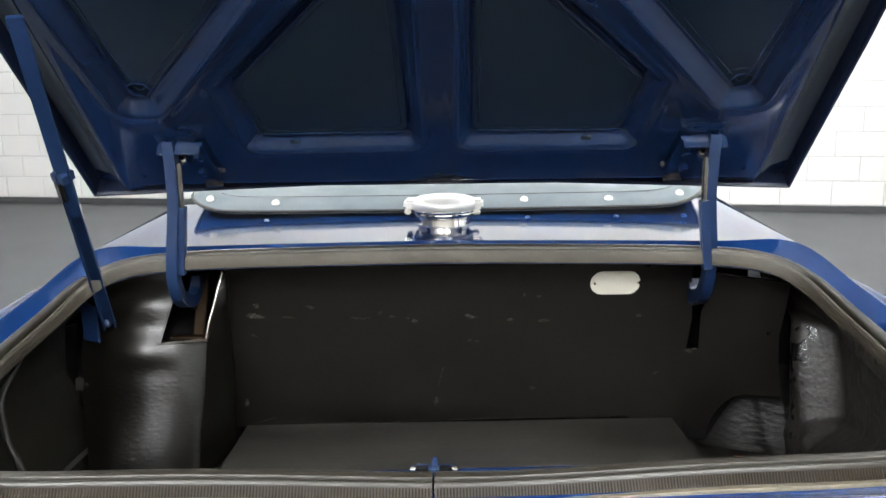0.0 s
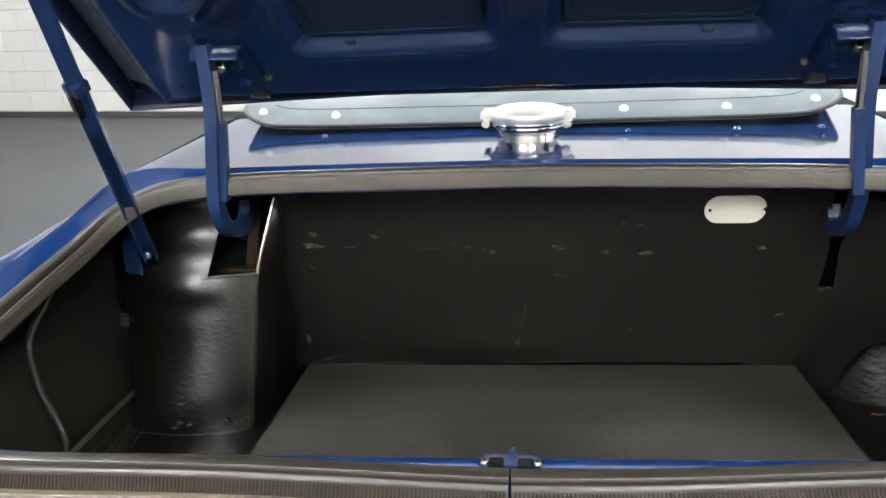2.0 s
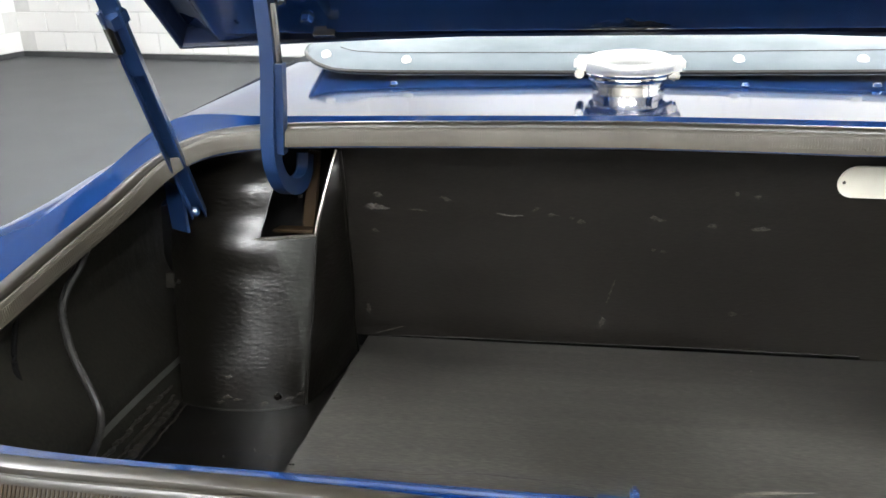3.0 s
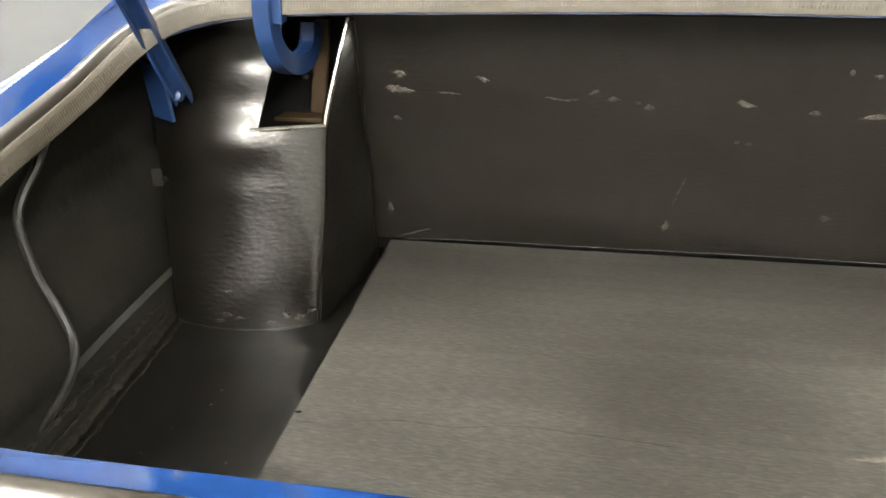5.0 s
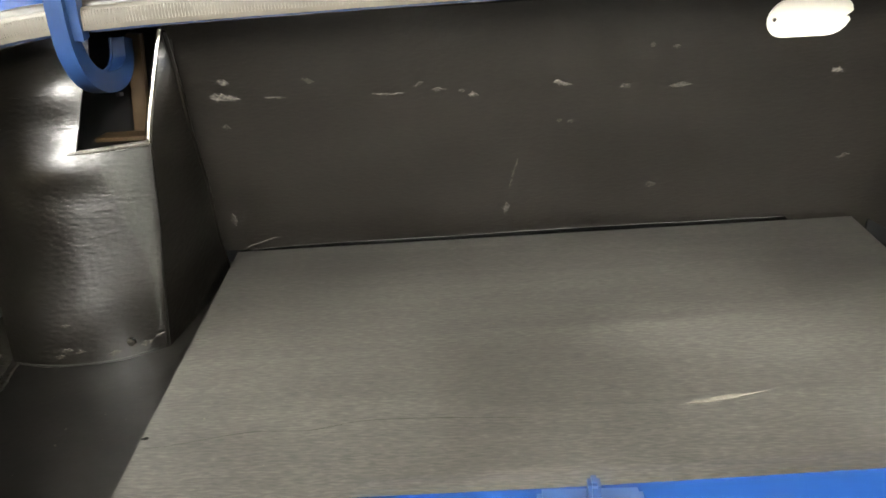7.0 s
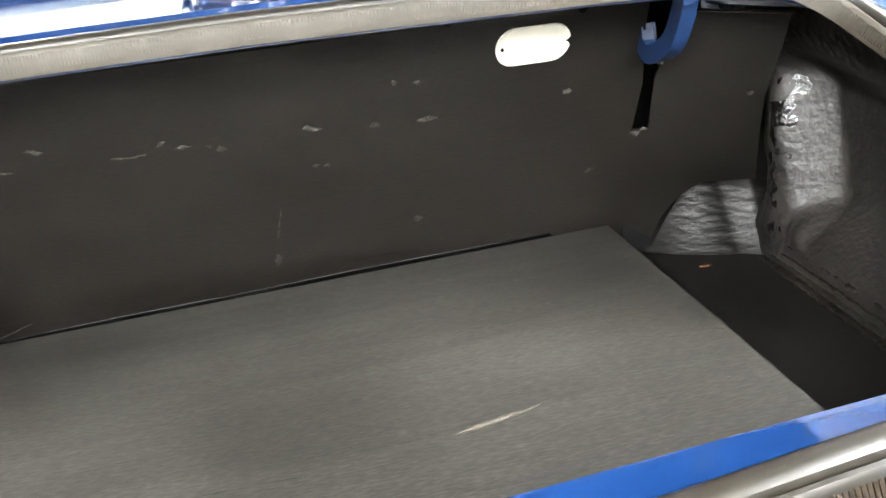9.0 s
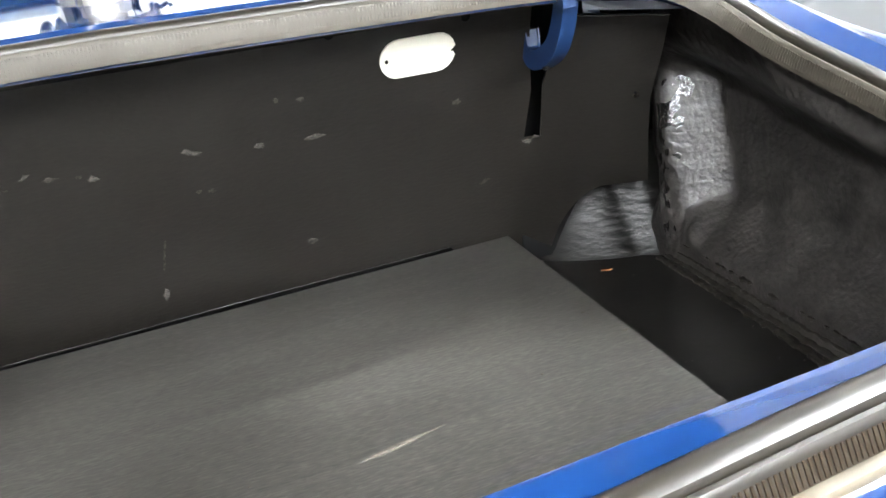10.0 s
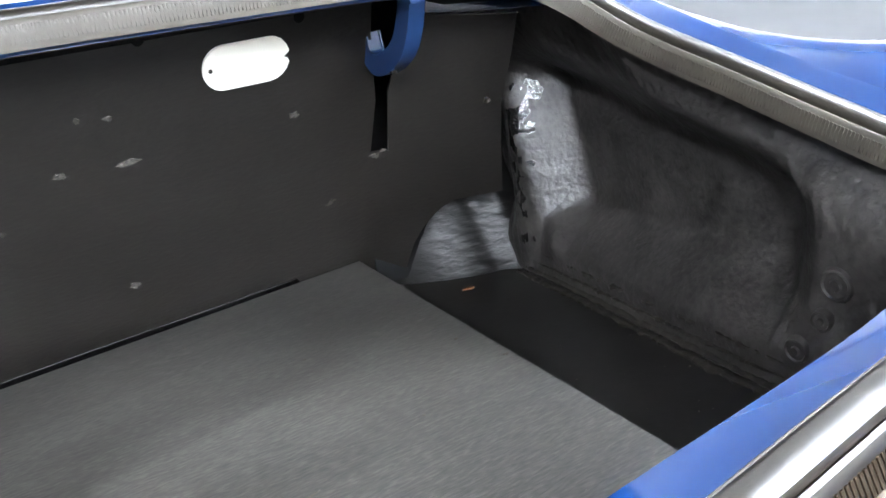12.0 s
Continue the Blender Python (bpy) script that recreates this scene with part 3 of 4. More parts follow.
part("top_edge", sweep([RIGHT @ Vector((.420 + .099 * i / 6, .2612 - .0023 * i, 0.0005)) for i in range(7)], circle(0.0012, 6)), STEEL, bulkhead, "pale bare top edge")
part("screw", lathe([(0.0, 0.002), (0.003, 0.0015), (0.0036, 0.0)], 10, m=RIGHT @ pose(.505, .165, 0)), STEEL, bulkhead)
part("torn_edge", blob([(.400, .127, 1), (.408, .131, 1), (.394, .129, .8)], 0.006, 3, PLANE, 0.0012), SCUFF, bulkhead, "frayed pale end of the slot")

# scuffs on the bulkhead
MARKS = [([(-.311, .198, 1.0), (-.300, .196, .6), (-.29, .195, .4)], .012), ([(-.299, .214, 1)], .006), ([(-.211, .209, 1), (-.218, .212, .6)], .008),
         ([(-.101, .202, 1), (-.106, .198, .6)], .006), ([(-.086, .193, 1), (-.078, .193, .7)], .006), ([(-.048, .186, 1)], .006),
         ([(.036, .194, .7), (.046, .191, 1)], .009), ([(.105, .186, 1)], .006), ([(.152, .183, .9), (.166, .184, 1)], .007), ([(-.311, .162, 1)], .005),
         ([(-.343, .040, 1), (-.343, .030, 1)], .008), ([(-.004 - .0011 * k, .102 - .0042 * k, .45 + .03 * k) for k in range(10)], .004),
         ([(-.018, .038, 1), (-.020, .030, .8)], .009), ([(.052, .148, 1)], .004), ([(.145, .060, 1)], .006), ([(.352, .089, 1), (.345, .086, .7)], .007),
         ([(.308, .191, 1)], .006), ([(-.339 + .005 * k, -.010 + .0019 * k, .5) for k in range(9)], .004), ([(-.13, .190, .6), (-.12, .191, .5), (-.15, .192, .5)], .004),
         ([(-.24, .193, .5), (-.26, .194, .6)], .004), ([(.126, .228, 1)], .004), ([(.149, .225, 1)], .004), ([(-.06, .190, .7)], .004), ([(.04, .150, .8)], .004)]
for i, (pts, r) in enumerate(MARKS):
    part("glue_scuff", blob(pts, r * 0.85, 40 + i, PLANE), SCUFF, bulkhead)
for x, z in ((.102, .286), (.181, .280), (.314, .276), (-.02, .288), (-.2, .286)):
    part("screw_hole", lathe([(0.0, 0.0006), (0.0045, 0.0006), (0.005, 0.0)], 12, m=PLANE @ pose(x, z, 0)), DARK, bulkhead)

# cream cover plate with rounded ends, notched at one side
pl = []
cx0, cx1, cz, r = .246, .286, .247, .0185
for i in range(13):
    a = math.pi / 2 + math.pi * i / 12
    pl.append((cx0 + r * math.cos(a), cz + r * math.sin(a)))
for i in range(5):
    a = -math.pi / 2 + math.pi * 0.42 * i / 4
    pl.append((cx1 + r * math.cos(a), cz + r * math.sin(a)))
pl += [(cx1 + .0165, cz - .002), (cx1 + .0125, cz - .0005), (cx1 + .0165, cz + .003)]
for i in range(5):
    a = math.pi * 0.08 + math.pi * 0.42 * i / 4
    pl.append((cx1 + r * math.cos(a), cz + r * math.sin(a)))
plate = part("cover_plate", slab(pl, PLANE @ Matrix.Translation((0, 0, 0.0025)), 0.0022, 0.0006), PLATE, bulkhead, "cream plastic cover plate with a notched end")
part("screw", lathe([(0.0, 0.001), (0.0016, 0.0008), (0.002, 0.0)], 10, m=PLANE @ pose(cx0 - .012, cz, 0.0025)), STEEL, plate)

# black plates added behind the trim in place of shade, then the floor pan
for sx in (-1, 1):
    part("gap_shade_plate", block((0.006, 0.86, 0.26), pose(sx * .690, 1.12, 0.03)), DARK, car)
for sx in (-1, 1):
    part("gap_shade_plate", block((0.08, 0.18, 0.004), pose(sx * .525, 1.38, 0.271, 0, sx * 18, 0)), DARK, car)
part("gap_shade_plate", block((0.98, 0.22, 0.004), pose(0, 1.385, 0.2925, 6, 0, 0)), DARK, car)
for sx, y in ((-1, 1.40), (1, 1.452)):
    part("gap_shade_plate", block((0.10, 0.004, 0.27), pose(sx * .57, y, 0.085)), DARK, car)
    part("gap_shade_plate", block((0.11, 0.004, 0.33), pose(sx * .463, y, 0.125)), DARK, car)
part("gap_shade_plate", block((1.0, 0.02, 0.36), pose(0, 1.53, 0.11)), DARK, car)


def pan_edge(y, side):
    return -(.534 - .175 * (1.238 - y)) if side < 0 else .547 - .12 * (1.303 - y)


rows = []
for j in range(30):
    y = 0.79 + (1.50 - 0.79) * j / 29
    wide = 0.02 + 0.08 * smooth(1.26, 1.34, y)
    xl, xr = pan_edge(y, -1) - wide, pan_edge(y, 1) + wide
    rows.append([Vector((xl + (xr - xl) * i / 40, y, -0.046 + 0.0025 * noise.noise(Vector((i * 0.35, j * 0.35, 1))))) for i in range(41)])
part("boot_floor", loft(rows), PAN, car, "black painted steel boot floor", smooth=True)
part("inner_rear_panel", block((1.06, 0.006, 0.17), pose(0, 0.788, 0.035)), PAN, car)


def wing_x(y, z, side):
    """How far out the pressed inner wing stands at a place."""
    e = abs(pan_edge(y, side))
    if side < 0:
        return e + 0.030 * smooth(-0.05, -0.012, z) + 0.012 * smooth(-0.01, 0.06, z) + 0.050 * smooth(0.0, 0.10, z)
    # a recessed panel inside a rounded border, with a full ridge at its rear end
    yr = 1.320 + 0.28 * (z - 0.02)
    zt = 0.140 + 0.236 * (y - 1.042)
    yn = 0.985 + 0.16 * max(0, 0.07 - z) + 0.5 * max(0, z - 0.10)
    ends = smooth(yr + 0.018, yr - 0.034, y) * smooth(yn - 0.018, yn + 0.040, y)
    mask = ends * smooth(-0.016, 0.036, z) * smooth(zt + 0.012, zt - 0.045, z)
    x = e + (0.008 * smooth(-0.05, -0.03, z) + 0.016 * smooth(-0.02, 0.05, z)) * (0.15 + 0.85 * smooth(1.362, 1.315, y)) + 0.044 * mask
    # a raised knuckle where the ridge meets the lower ledge
    x -= 0.011 * math.exp(-((y - 1.304) / 0.016) ** 2 - ((z - 0.006) / 0.016) ** 2)
    # crease line just inside the panel's border
    x -= 0.0025 * math.exp(-((y - yn - 0.004) / 0.004) ** 2) * smooth(-0.03, 0.0, z) * smooth(zt + 0.02, zt, z)
    return x + 0.03 * smooth(1.368, 1.42, y) * smooth(-0.02, 0.04, z)


def side_wall(side):
    """Inner wing: a step at the floor, then a pressed panel up to the rim."""
    top = [p for p in spline(INNER, 5) if p.x > 0.44]
    rim_y, rim_x, rim_z = [p.y for p in top], [p.x for p in top], [p.z for p in top]
    ys = [0.79 + (1.44 - 0.79) * j / 280 for j in range(281)]
    rows = []
    for y in ys:
        tz = float(np.interp(y, rim_y, rim_z)) - 0.004
        tx = float(np.interp(y, rim_y, rim_x)) + 0.006
        back = smooth(1.15, 1.20, y)
        tz, tx = tz + (0.250 - tz) * back, tx + (0.535 - tx) * back
        e = abs(pan_edge(y, side))
        row = []
        for i in range(111):
            f = i / 110
            z = -0.047 + (tz + 0.047) * f
            x = wing_x(y, z, side)
            x = x + (tx - x) * smooth(0.72, 1.0, f)
            k = 0.0016 if side > 0 else 0.0006
            x += k * noise.noise(Vector((y * 22, z * 22, side * 3))) + 0.45 * k * noise.noise(Vector((y * 70, z * 70, side * 7)))
            rough = max(smooth(1.30, 1.34, y), 0.9 * smooth(.13, .165, z - 0.236 * (y - 1.042)), 0.5 * smooth(1.00, .96, y)) if side > 0 else 0.04
            x += rough * (0.0014 * noise.noise(Vector((y * 140, z * 70, 9))) + 0.0009 * noise.noise(Vector((y * 300, z * 200, 5))))
            row.append(Vector((side * x, y, z)))
        rows.append(row)
    bm = loft(rows)
    bmesh.ops.recalc_face_normals(bm, faces=bm.faces[:])
    return part("inner_wing", bm, TAR if side > 0 else SIDE, car, "lumpy black undersealed inner wing" if side > 0 else "dull grey-black inner wing", smooth=True)


wing_r = side_wall(1)
wing_l = side_wall(-1)
# wheel arch behind the cut-out, thick with underseal
rows = []
for j in range(81):
    f = j / 56
    row = []
    for i in range(91):
        x = .43 + .23 * i / 90
        z = -.05 + .14 * f
        y = 1.385 + 0.085 * f ** 0.8 + 7.0 * max(0, .535 - x) ** 2 - 0.02 * smooth(.53, .57, x)
        y -= 0.0011 * (1 - 2 * abs(noise.noise(Vector((x * 30, z * 150 + x * 20, 2))))) + 0.0006 * noise.noise(Vector((x * 70, z * 330, 4)))
        row.append(Vector((x, y, z)))
    rows.append(row)
part("wheel_arch", loft(rows), ARCH, car, "wrinkled glossy black wheel arch", smooth=True)
# bosses pressed into the undersealed wing
for y, z, k in ((.954, .048, 1.0), (.962, .020, 0.65), (.978, -.006, 0.8)):
    m = Matrix.Translation((wing_x(y, z, 1) - 0.002, y, z)) @ pose(0, 0, 0, 0, -90, 0)
    part("boss", lathe([(r * k, h) for r, h in ((0.0, .003), (.004, .003), (.005, .001), (.009, .001), (.0105, .0025), (.012, .002), (.014, -.004))], 20, m=m), TAR, wing_r, smooth=True)
# seam sealant along the floor edges
for side in (-1, 1):
    pts = []
    for j in range(180):
        y = 0.80 + (1.235 - 0.80 if side < 0 else 1.36 - 0.80) * j / 179
        pts.append(Vector((side * (abs(pan_edge(y, side)) + 0.006 + 0.002 * noise.noise(Vector((y * 60, side, 0)))), y, -0.043 + 0.0012 * noise.noise(Vector((y * 90, side, 5))))))
    lump = [0.7 + 0.6 * abs(noise.noise(Vector((q.y * 70, side * 4, 1)))) for q in pts]
    part("seam_sealer", sweep(pts, circle(0.0072, 8, 1.25, 0.6), scales=lump), SEALANT, car, "ragged seam sealer", smooth=True)
    for off, up, r in ((0.001, 0.009, 0.0030), (0.005, 0.021, 0.0042), (-0.014, -0.001, 0.0042)):
        strand = [q + Vector((side * (off + 0.003 * noise.noise(Vector((q.y * 45, off * 900, side)))), 0, up)) for q in pts]
        lump = [0.5 + 1.1 * abs(noise.noise(Vector((q.y * 110, side * 4, off * 700)))) for q in strand]
        part("seam_sealer", sweep(strand, circle(r if side > 0 else 0.6 * r, 7, 1.3, 0.7), scales=lump), SEALANT, car, smooth=True)
# pale strip laid on the dull inner wing for the highlight along its ledge
pts = [(-.552, 1.285, .006), (-.549, 1.20, -.002), (-.543, 1.10, -.012), (-.533, 1.017, -.021), (-.515, .93, -.029)]
strip = [Vector(p) for p in pts]
rows = [[p + Vector((0.0045, 0, 0.003)) for p in spline(strip, 6)], [p + Vector((0.0085, 0, -0.003)) for p in spline(strip, 6)]]
part("ledge_highlight", loft(rows), PALE_GREY, wing_l, "pale strip for the highlight along the ledge")

# ---- hinge box at the left rear corner ----
def box_front(a, z):
    """A point of the bulging front sheet: a from its outer to its inner edge."""
    g = min(max((z + 0.045) / 0.30, 0), 1.1)
    xl = -.530 - .034 * smooth(0, .5, g) + .02 * smooth(.6, 1.05, g)
    xr = -.379 + .012 * smooth(0, .68, g) + .022 * smooth(.68, 1.05, g)
    yl = 1.240 + .058 * smooth(0, .5, g)
    yr = 1.268 + .026 * g + .014 * smooth(.68, 1.05, g)
    peak = 0.58
    swell = 1 - (1 - a / peak) ** 2 if a < peak else 1 - ((a - peak) / (1 - peak)) ** 2
    bulge = 0.032 * swell * (0.75 + 0.45 * math.sin(math.pi * min(g, 1))) + 0.0042 * math.sin(math.pi * a) ** 2 * smooth(.45, .65, g) * math.cos(2 * math.pi * (g - 0.66) / 0.24)
    x = xl + (xr - xl) * a
    return Vector((x, yl + (yr - yl) * a - bulge, z))


bm = bmesh.new()
na, nz = 40, 44
grid = {}
zs = [-.047 + .345 * k / nz for k in range(nz + 1)]
for k, z in enumerate(zs):
    for i in range(na + 1):
        grid[i, k] = bm.verts.new(box_front(i / na, z))
for k in range(nz):
    for i in range(na):
        zc = (zs[k] + zs[k + 1]) / 2
        edge = 0.70
        if zc > 0.167 and (i + 0.5) / na > edge:
            continue
        bm.faces.new((grid[i, k], grid[i + 1, k], grid[i + 1, k + 1], grid[i, k + 1]))
bmesh.ops.delete(bm, geom=[v for v in bm.verts if not v.link_faces], context="VERTS")
thick(bm, -0.0025)
box = part("hinge_box", bm, VINYL, car, "bulging black leathercloth hinge cover", smooth=True)
front_edge = spline([(-.379, 1.266, -.047), (-.376, 1.276, .02), (-.371, 1.286, .09), (-.367, 1.292, .165), (-.356, 1.303, .22), (-.344, 1.314, .27)], 6)
back_edge = spline([(-.374, 1.474, -.047), (-.368, 1.437, .02), (-.357, 1.40, .09), (-.349, 1.357, .165), (-.342, 1.328, .22), (-.338, 1.302, .27)], 6)
rows = [[a.lerp(b, f) + Vector((0.004 * math.sin(math.pi * f), 0, 0)) for a, b in zip(front_edge, back_edge)] for f in [i / 8 for i in range(9)]]
part("side_sheet", thick(loft(rows), 0.0022), VINYL, box, "black side sheet", smooth=True)
part("corner_bead", sweep([p + Vector((-0.001, -0.001, 0)) for p in front_edge[:19]], circle(0.0022, 7)), VINYL, box, smooth=True)
part("slot_edge", sweep([p + Vector((-0.002, -0.001, 0)) for p in front_edge[18:]], circle(0.0026, 7)), STEEL, box, "bare shiny metal edge of the slot", smooth=True)
part("bulkhead_bead", sweep([p + Vector((0.002, -0.006, 0)) for p in back_edge], circle(0.0024, 7)), VINYL, box, smooth=True)
flap = [box_front(a, .1665 + 0.001 * math.sin(9 * a)) + Vector((0, -0.001, 0)) for a in [0.66 + 0.34 * i / 10 for i in range(11)]]
part("slot_sill", sweep(flap, circle(0.0024, 7)), SCUFF, box, "frayed sill of the slot", smooth=True)
patch = []
for i in range(24):
    z = .163 - .0082 * i
    a0 = 0.80 + 0.17 * smooth(.163, .02, z) + 0.006 * noise.noise(Vector((z * 60, 0, 4)))
    patch.append([box_front(a0 + (0.99 - a0) * k / 10, z) + Vector((0.0003, -0.0034, 0)) for k in range(11)])
part("worn_corner", loft(patch), CORNER_WORN, box, "worn grey corner", smooth=True)
# thin bead, paler than the box, along its bottom edge
part("bottom_bead", sweep([box_front(i / 24, -.0435) + Vector((0, -0.0018, 0)) for i in range(25)], circle(0.0012, 6)), PALE_GREY, box, "pale line along the bottom edge", smooth=True)
part("fixing_tab", block((0.012, 0.003, 0.020), pose(-.566, 1.289, .100, 0, 0, 8), 0.001), SIDE, box, "small metal tab")
part("screw", lathe([(0.0, 0.003), (0.0035, 0.0024), (0.0045, 0.0)], 12, m=Matrix.Translation(box_front(.055, .10) + Vector((0, -0.0030, 0))) @ pose(0, 0, 0, 90, 0, 0)), STEEL, box)
part("screw", lathe([(0.0, 0.003), (0.004, 0.0024), (0.0055, 0.0)], 12, m=Matrix.Translation(box_front(.82, -.028) + Vector((0, -0.0030, 0))) @ pose(0, 0, 0, 90, 0, 0)), STEEL, box)
for i, (a, z, r) in enumerate(((.42, -.028, .010), (.36, -.034, .008), (.50, -.030, .007), (.70, -.036, .012), (.88, -.034, .012), (.45, -.002, .007), (.95, -.03, .008))):
    p = box_front(a, z)
    nrm = (box_front(a + .01, z) - p).cross(box_front(a, z + .01) - p).normalized()
    tq = nrm.to_track_quat("Z", "Y").to_matrix().to_4x4()
    part("scuff", blob([(0, 0, 1), (.006, .001, .6)], r * 0.55, 70 + i, Matrix.Translation(p + nrm * 0.0028) @ tq, 0.0006), SCUFF, box)
part("inner_brace", block((0.016, 0.008, 0.10), pose(-.392, 1.350, .215, 0, 6, 0), 0.001), OCHRE, box, "bare brown strip inside the slot")
part("inner_ledge", block((0.055, 0.03, 0.004), pose(-.405, 1.325, .166), 0.001), OCHRE, box)
# black sheet added behind the slot, standing for its dark inside
part("slot_shade_plate", block((0.15, 0.004, 0.15), pose(-.43, 1.375, .212)), DARK, box)

# cable hanging down the dull inner wing
pts = spline([(-.552, 1.125, .208), (-.564, 1.112, .165), (-.570, 1.092, .14), (-.572, 1.083, .115), (-.566, 1.085, .07), (-.552, 1.086, .037), (-.535, 1.078, .007), (-.5245, 1.051, -.014), (-.514, .995, -.029), (-.50, .94, -.038), (-.49, .87, -.040)], 8)
part("cable", sweep(pts, circle(0.0042, 8)), CABLE, car, "dusty grey cable hanging from the rim", smooth=True)
pts = spline([(-.575, 1.02, .13), (-.578, 1.015, .08), (-.57, 1.03, .02), (-.556, 1.035, -.02)], 8)
part("cable", sweep(pts, circle(0.003, 8)), DARK, car, smooth=True)

# ---- loose plywood board on two battens ----
board = thing("boot_board", CAR, "grey-stained plywood board lying on the boot floor", "board")
PLY_PLAN = [(-.340, 1.414), (.388, 1.447), (.350, .815), (-.286, .815)]
part("panel", slab(PLY_PLAN, Matrix(), 0.012, 0.0012), PLY, board)
for x in (-.2, .22):
    part("batten", block((0.04, 0.55, 0.034), pose(x, 1.12, -0.029), 0.002), PLY, board)
FLAT = Matrix()
SCRATCH = mat("raw_wood", (0.11, 0.098, 0.076), 0.7, tint=(0.04, 0.036, 0.03), scale=140, amount=0.8, bump=0.1)
sc = bmesh.new()
slab([(.104, 1.053), (.12, 1.0535), (.14, 1.058), (.172, 1.0685), (.15, 1.0655), (.13, 1.0625), (.112, 1.057)], Matrix.Translation((0, 0, 0.0004)), 0.0003, bm=sc)
part("scratch", sc, SCRATCH, board, "pale raw scratch")
crack = spline([(-.298, 1.015, .0002), (-.279, 1.017, .0002), (-.222, 1.032, .0002), (-.178, 1.032, .0002), (-.137, 1.043, .0002), (-.075, 1.044, .0002), (-.015, 1.041, .0002)], 6)
part("grain_crack", sweep(crack, circle(0.0006, 6, 1, 0.4), scales=[0.4 + 0.9 * abs(noise.noise(Vector((q.x * 60, 3, 1)))) for q in crack]), RUBBER_DARK, board)
for i, (x, y, r) in enumerate(((-.301, 1.027, .003), (-.317, 1.263, .0016), (-.314, 1.188, .0016), (.024, 1.066, .001), (.35, 1.185, .002), (.362, 1.13, .003), (.266, 1.098, .0014), (.239, 1.255, .0014))):
    part("speck", blob([(x, y, 1)], r, 90 + i, FLAT, 0.0004), SCRATCH if i else DARK, board)
part("rust_flake", blob([(.470, 1.362, 1), (.478, 1.360, .6)], .006, 120, Matrix.Translation((0, 0, -.043)), 0.002), RUST, car, "orange rust flake")

# pale dust specks on the floor, the board and the blue lip
TAR_GLOSS = mat("wet_looking_tar", (0.005, 0.0045, 0.004), 0.13, tint=(0.012, 0.011, 0.010), scale=60, amount=0.8, fine=300, bump=0.7, dist=0.0012, rough_var=0.05, spec=0.7)
DUST = mat("pale_dust", (0.16, 0.15, 0.13), 0.9, bump=0.0)


def dust(name, spots, seed, parent):
    rnd = random.Random(seed)
    bm = bmesh.new()
    for count, x0, x1, y0, y1, z in spots:
        for _ in range(count):
            r = 0.0003 + 0.0005 * rnd.random() ** 3
            block((r * 2, r * (1 + rnd.random()), r), pose(x0 + (x1 - x0) * rnd.random(), y0 + (y1 - y0) * rnd.random(), z + r * 0.4, 0, 0, 90 * rnd.random()), bm=bm)
    part(name, bm, DUST, parent, "scattered pale dust specks", kind="stuff")


# glossy tar runs down the ridge where the trim board meets the wing
rows = []
for i in range(91):
    z = -.030 + .225 * i / 90
    row = []
    for j in range(17):
        f = j / 16
        y = 1.378 - .040 * f + 0.003 * noise.noise(Vector((z * 40, 1, 7)))
        v = math.sin(math.pi * f) * min(1, 6 * (1 - i / 90), 6 * i / 90)
        run = abs(noise.noise(Vector((f * 4.0, z * 15, 3)))) + 0.5 * abs(noise.noise(Vector((f * 9, z * 55, 5))))
        row.append(Vector((wing_x(y, z, 1) + 0.0015 - v * (0.0006 + 0.0034 * run), y - v * 0.0015 * run, z)))
    rows.append(row)
bm = loft(rows)
bmesh.ops.recalc_face_normals(bm, faces=bm.faces[:])
part("tar_run", bm, TAR_GLOSS, wing_r, "glossy black tar runs", smooth=True)
dust("dust", ((26, .40, .53, .95, 1.34, -.0445), (18, -.50, -.33, .90, 1.2, -.0445)), 8, car)
dust("dust", ((30, -.30, .36, .84, 1.40, 0.0),), 9, board)

# ---- boot lid, raised ----
LID = Matrix(((1, 0, 0, 0), (0, -.876, -.482, 1.312), (0, .482, -.876, .392), (0, 0, 0, 1)))
LID_EDGE = [(-.546, -.004), (.534, -.004), (.528, .06), (.505, .34), (.478, .60), (-.49, .60), (-.517, .34), (-.540, .06)]
lid = part("boot_lid", slab(LID_EDGE, LID @ Matrix.Translation((0, 0, -.026)), 0.006, 0.002), NAVY_DULL, car, "raised boot lid, dark blue underside with pressed ribs")
ring = [Vector((a, b, 0)) for a, b in LID_EDGE]
ring = [p for a, b in zip(ring, ring[1:] + ring[:1]) for p in (a, a.lerp(b, .33), a.lerp(b, .67))]
rows = []
for inset, h in ((0.0, -.030), (0.0, -.002), (.0015, .001), (.005, .001), (.007, -.004), (.008, -.026)):
    rows.append([LID @ (Vector((p.x - math.copysign(inset, p.x) if abs(p.x) > 0.47 else p.x, p.y + (inset if p.y < 0.05 else -inset if p.y > 0.55 else 0), min(h, -.015 + .016 * smooth(.36, .53, abs(p.x))) if p.y < 0.03 else h))) for p in ring])
part("lid_rim", loft(rows, close_v=True), RIM, lid, "dark turned-down rim")


def inset_poly(poly, r):
    """Convex outline moved in by r."""
    n = len(poly)
    out = []
    for i in range(n):
        a, b, c = Vector(poly[i - 1]), Vector(poly[i]), Vector(poly[(i + 1) % n])
        d1, d2 = (b - a).normalized(), (c - b).normalized()
        n1, n2 = Vector((-d1.y, d1.x)), Vector((-d2.y, d2.x))
        k = r / max(1 + n1.dot(n2), 0.05)
        out.append(b + (n1 + n2) * k)
    return out


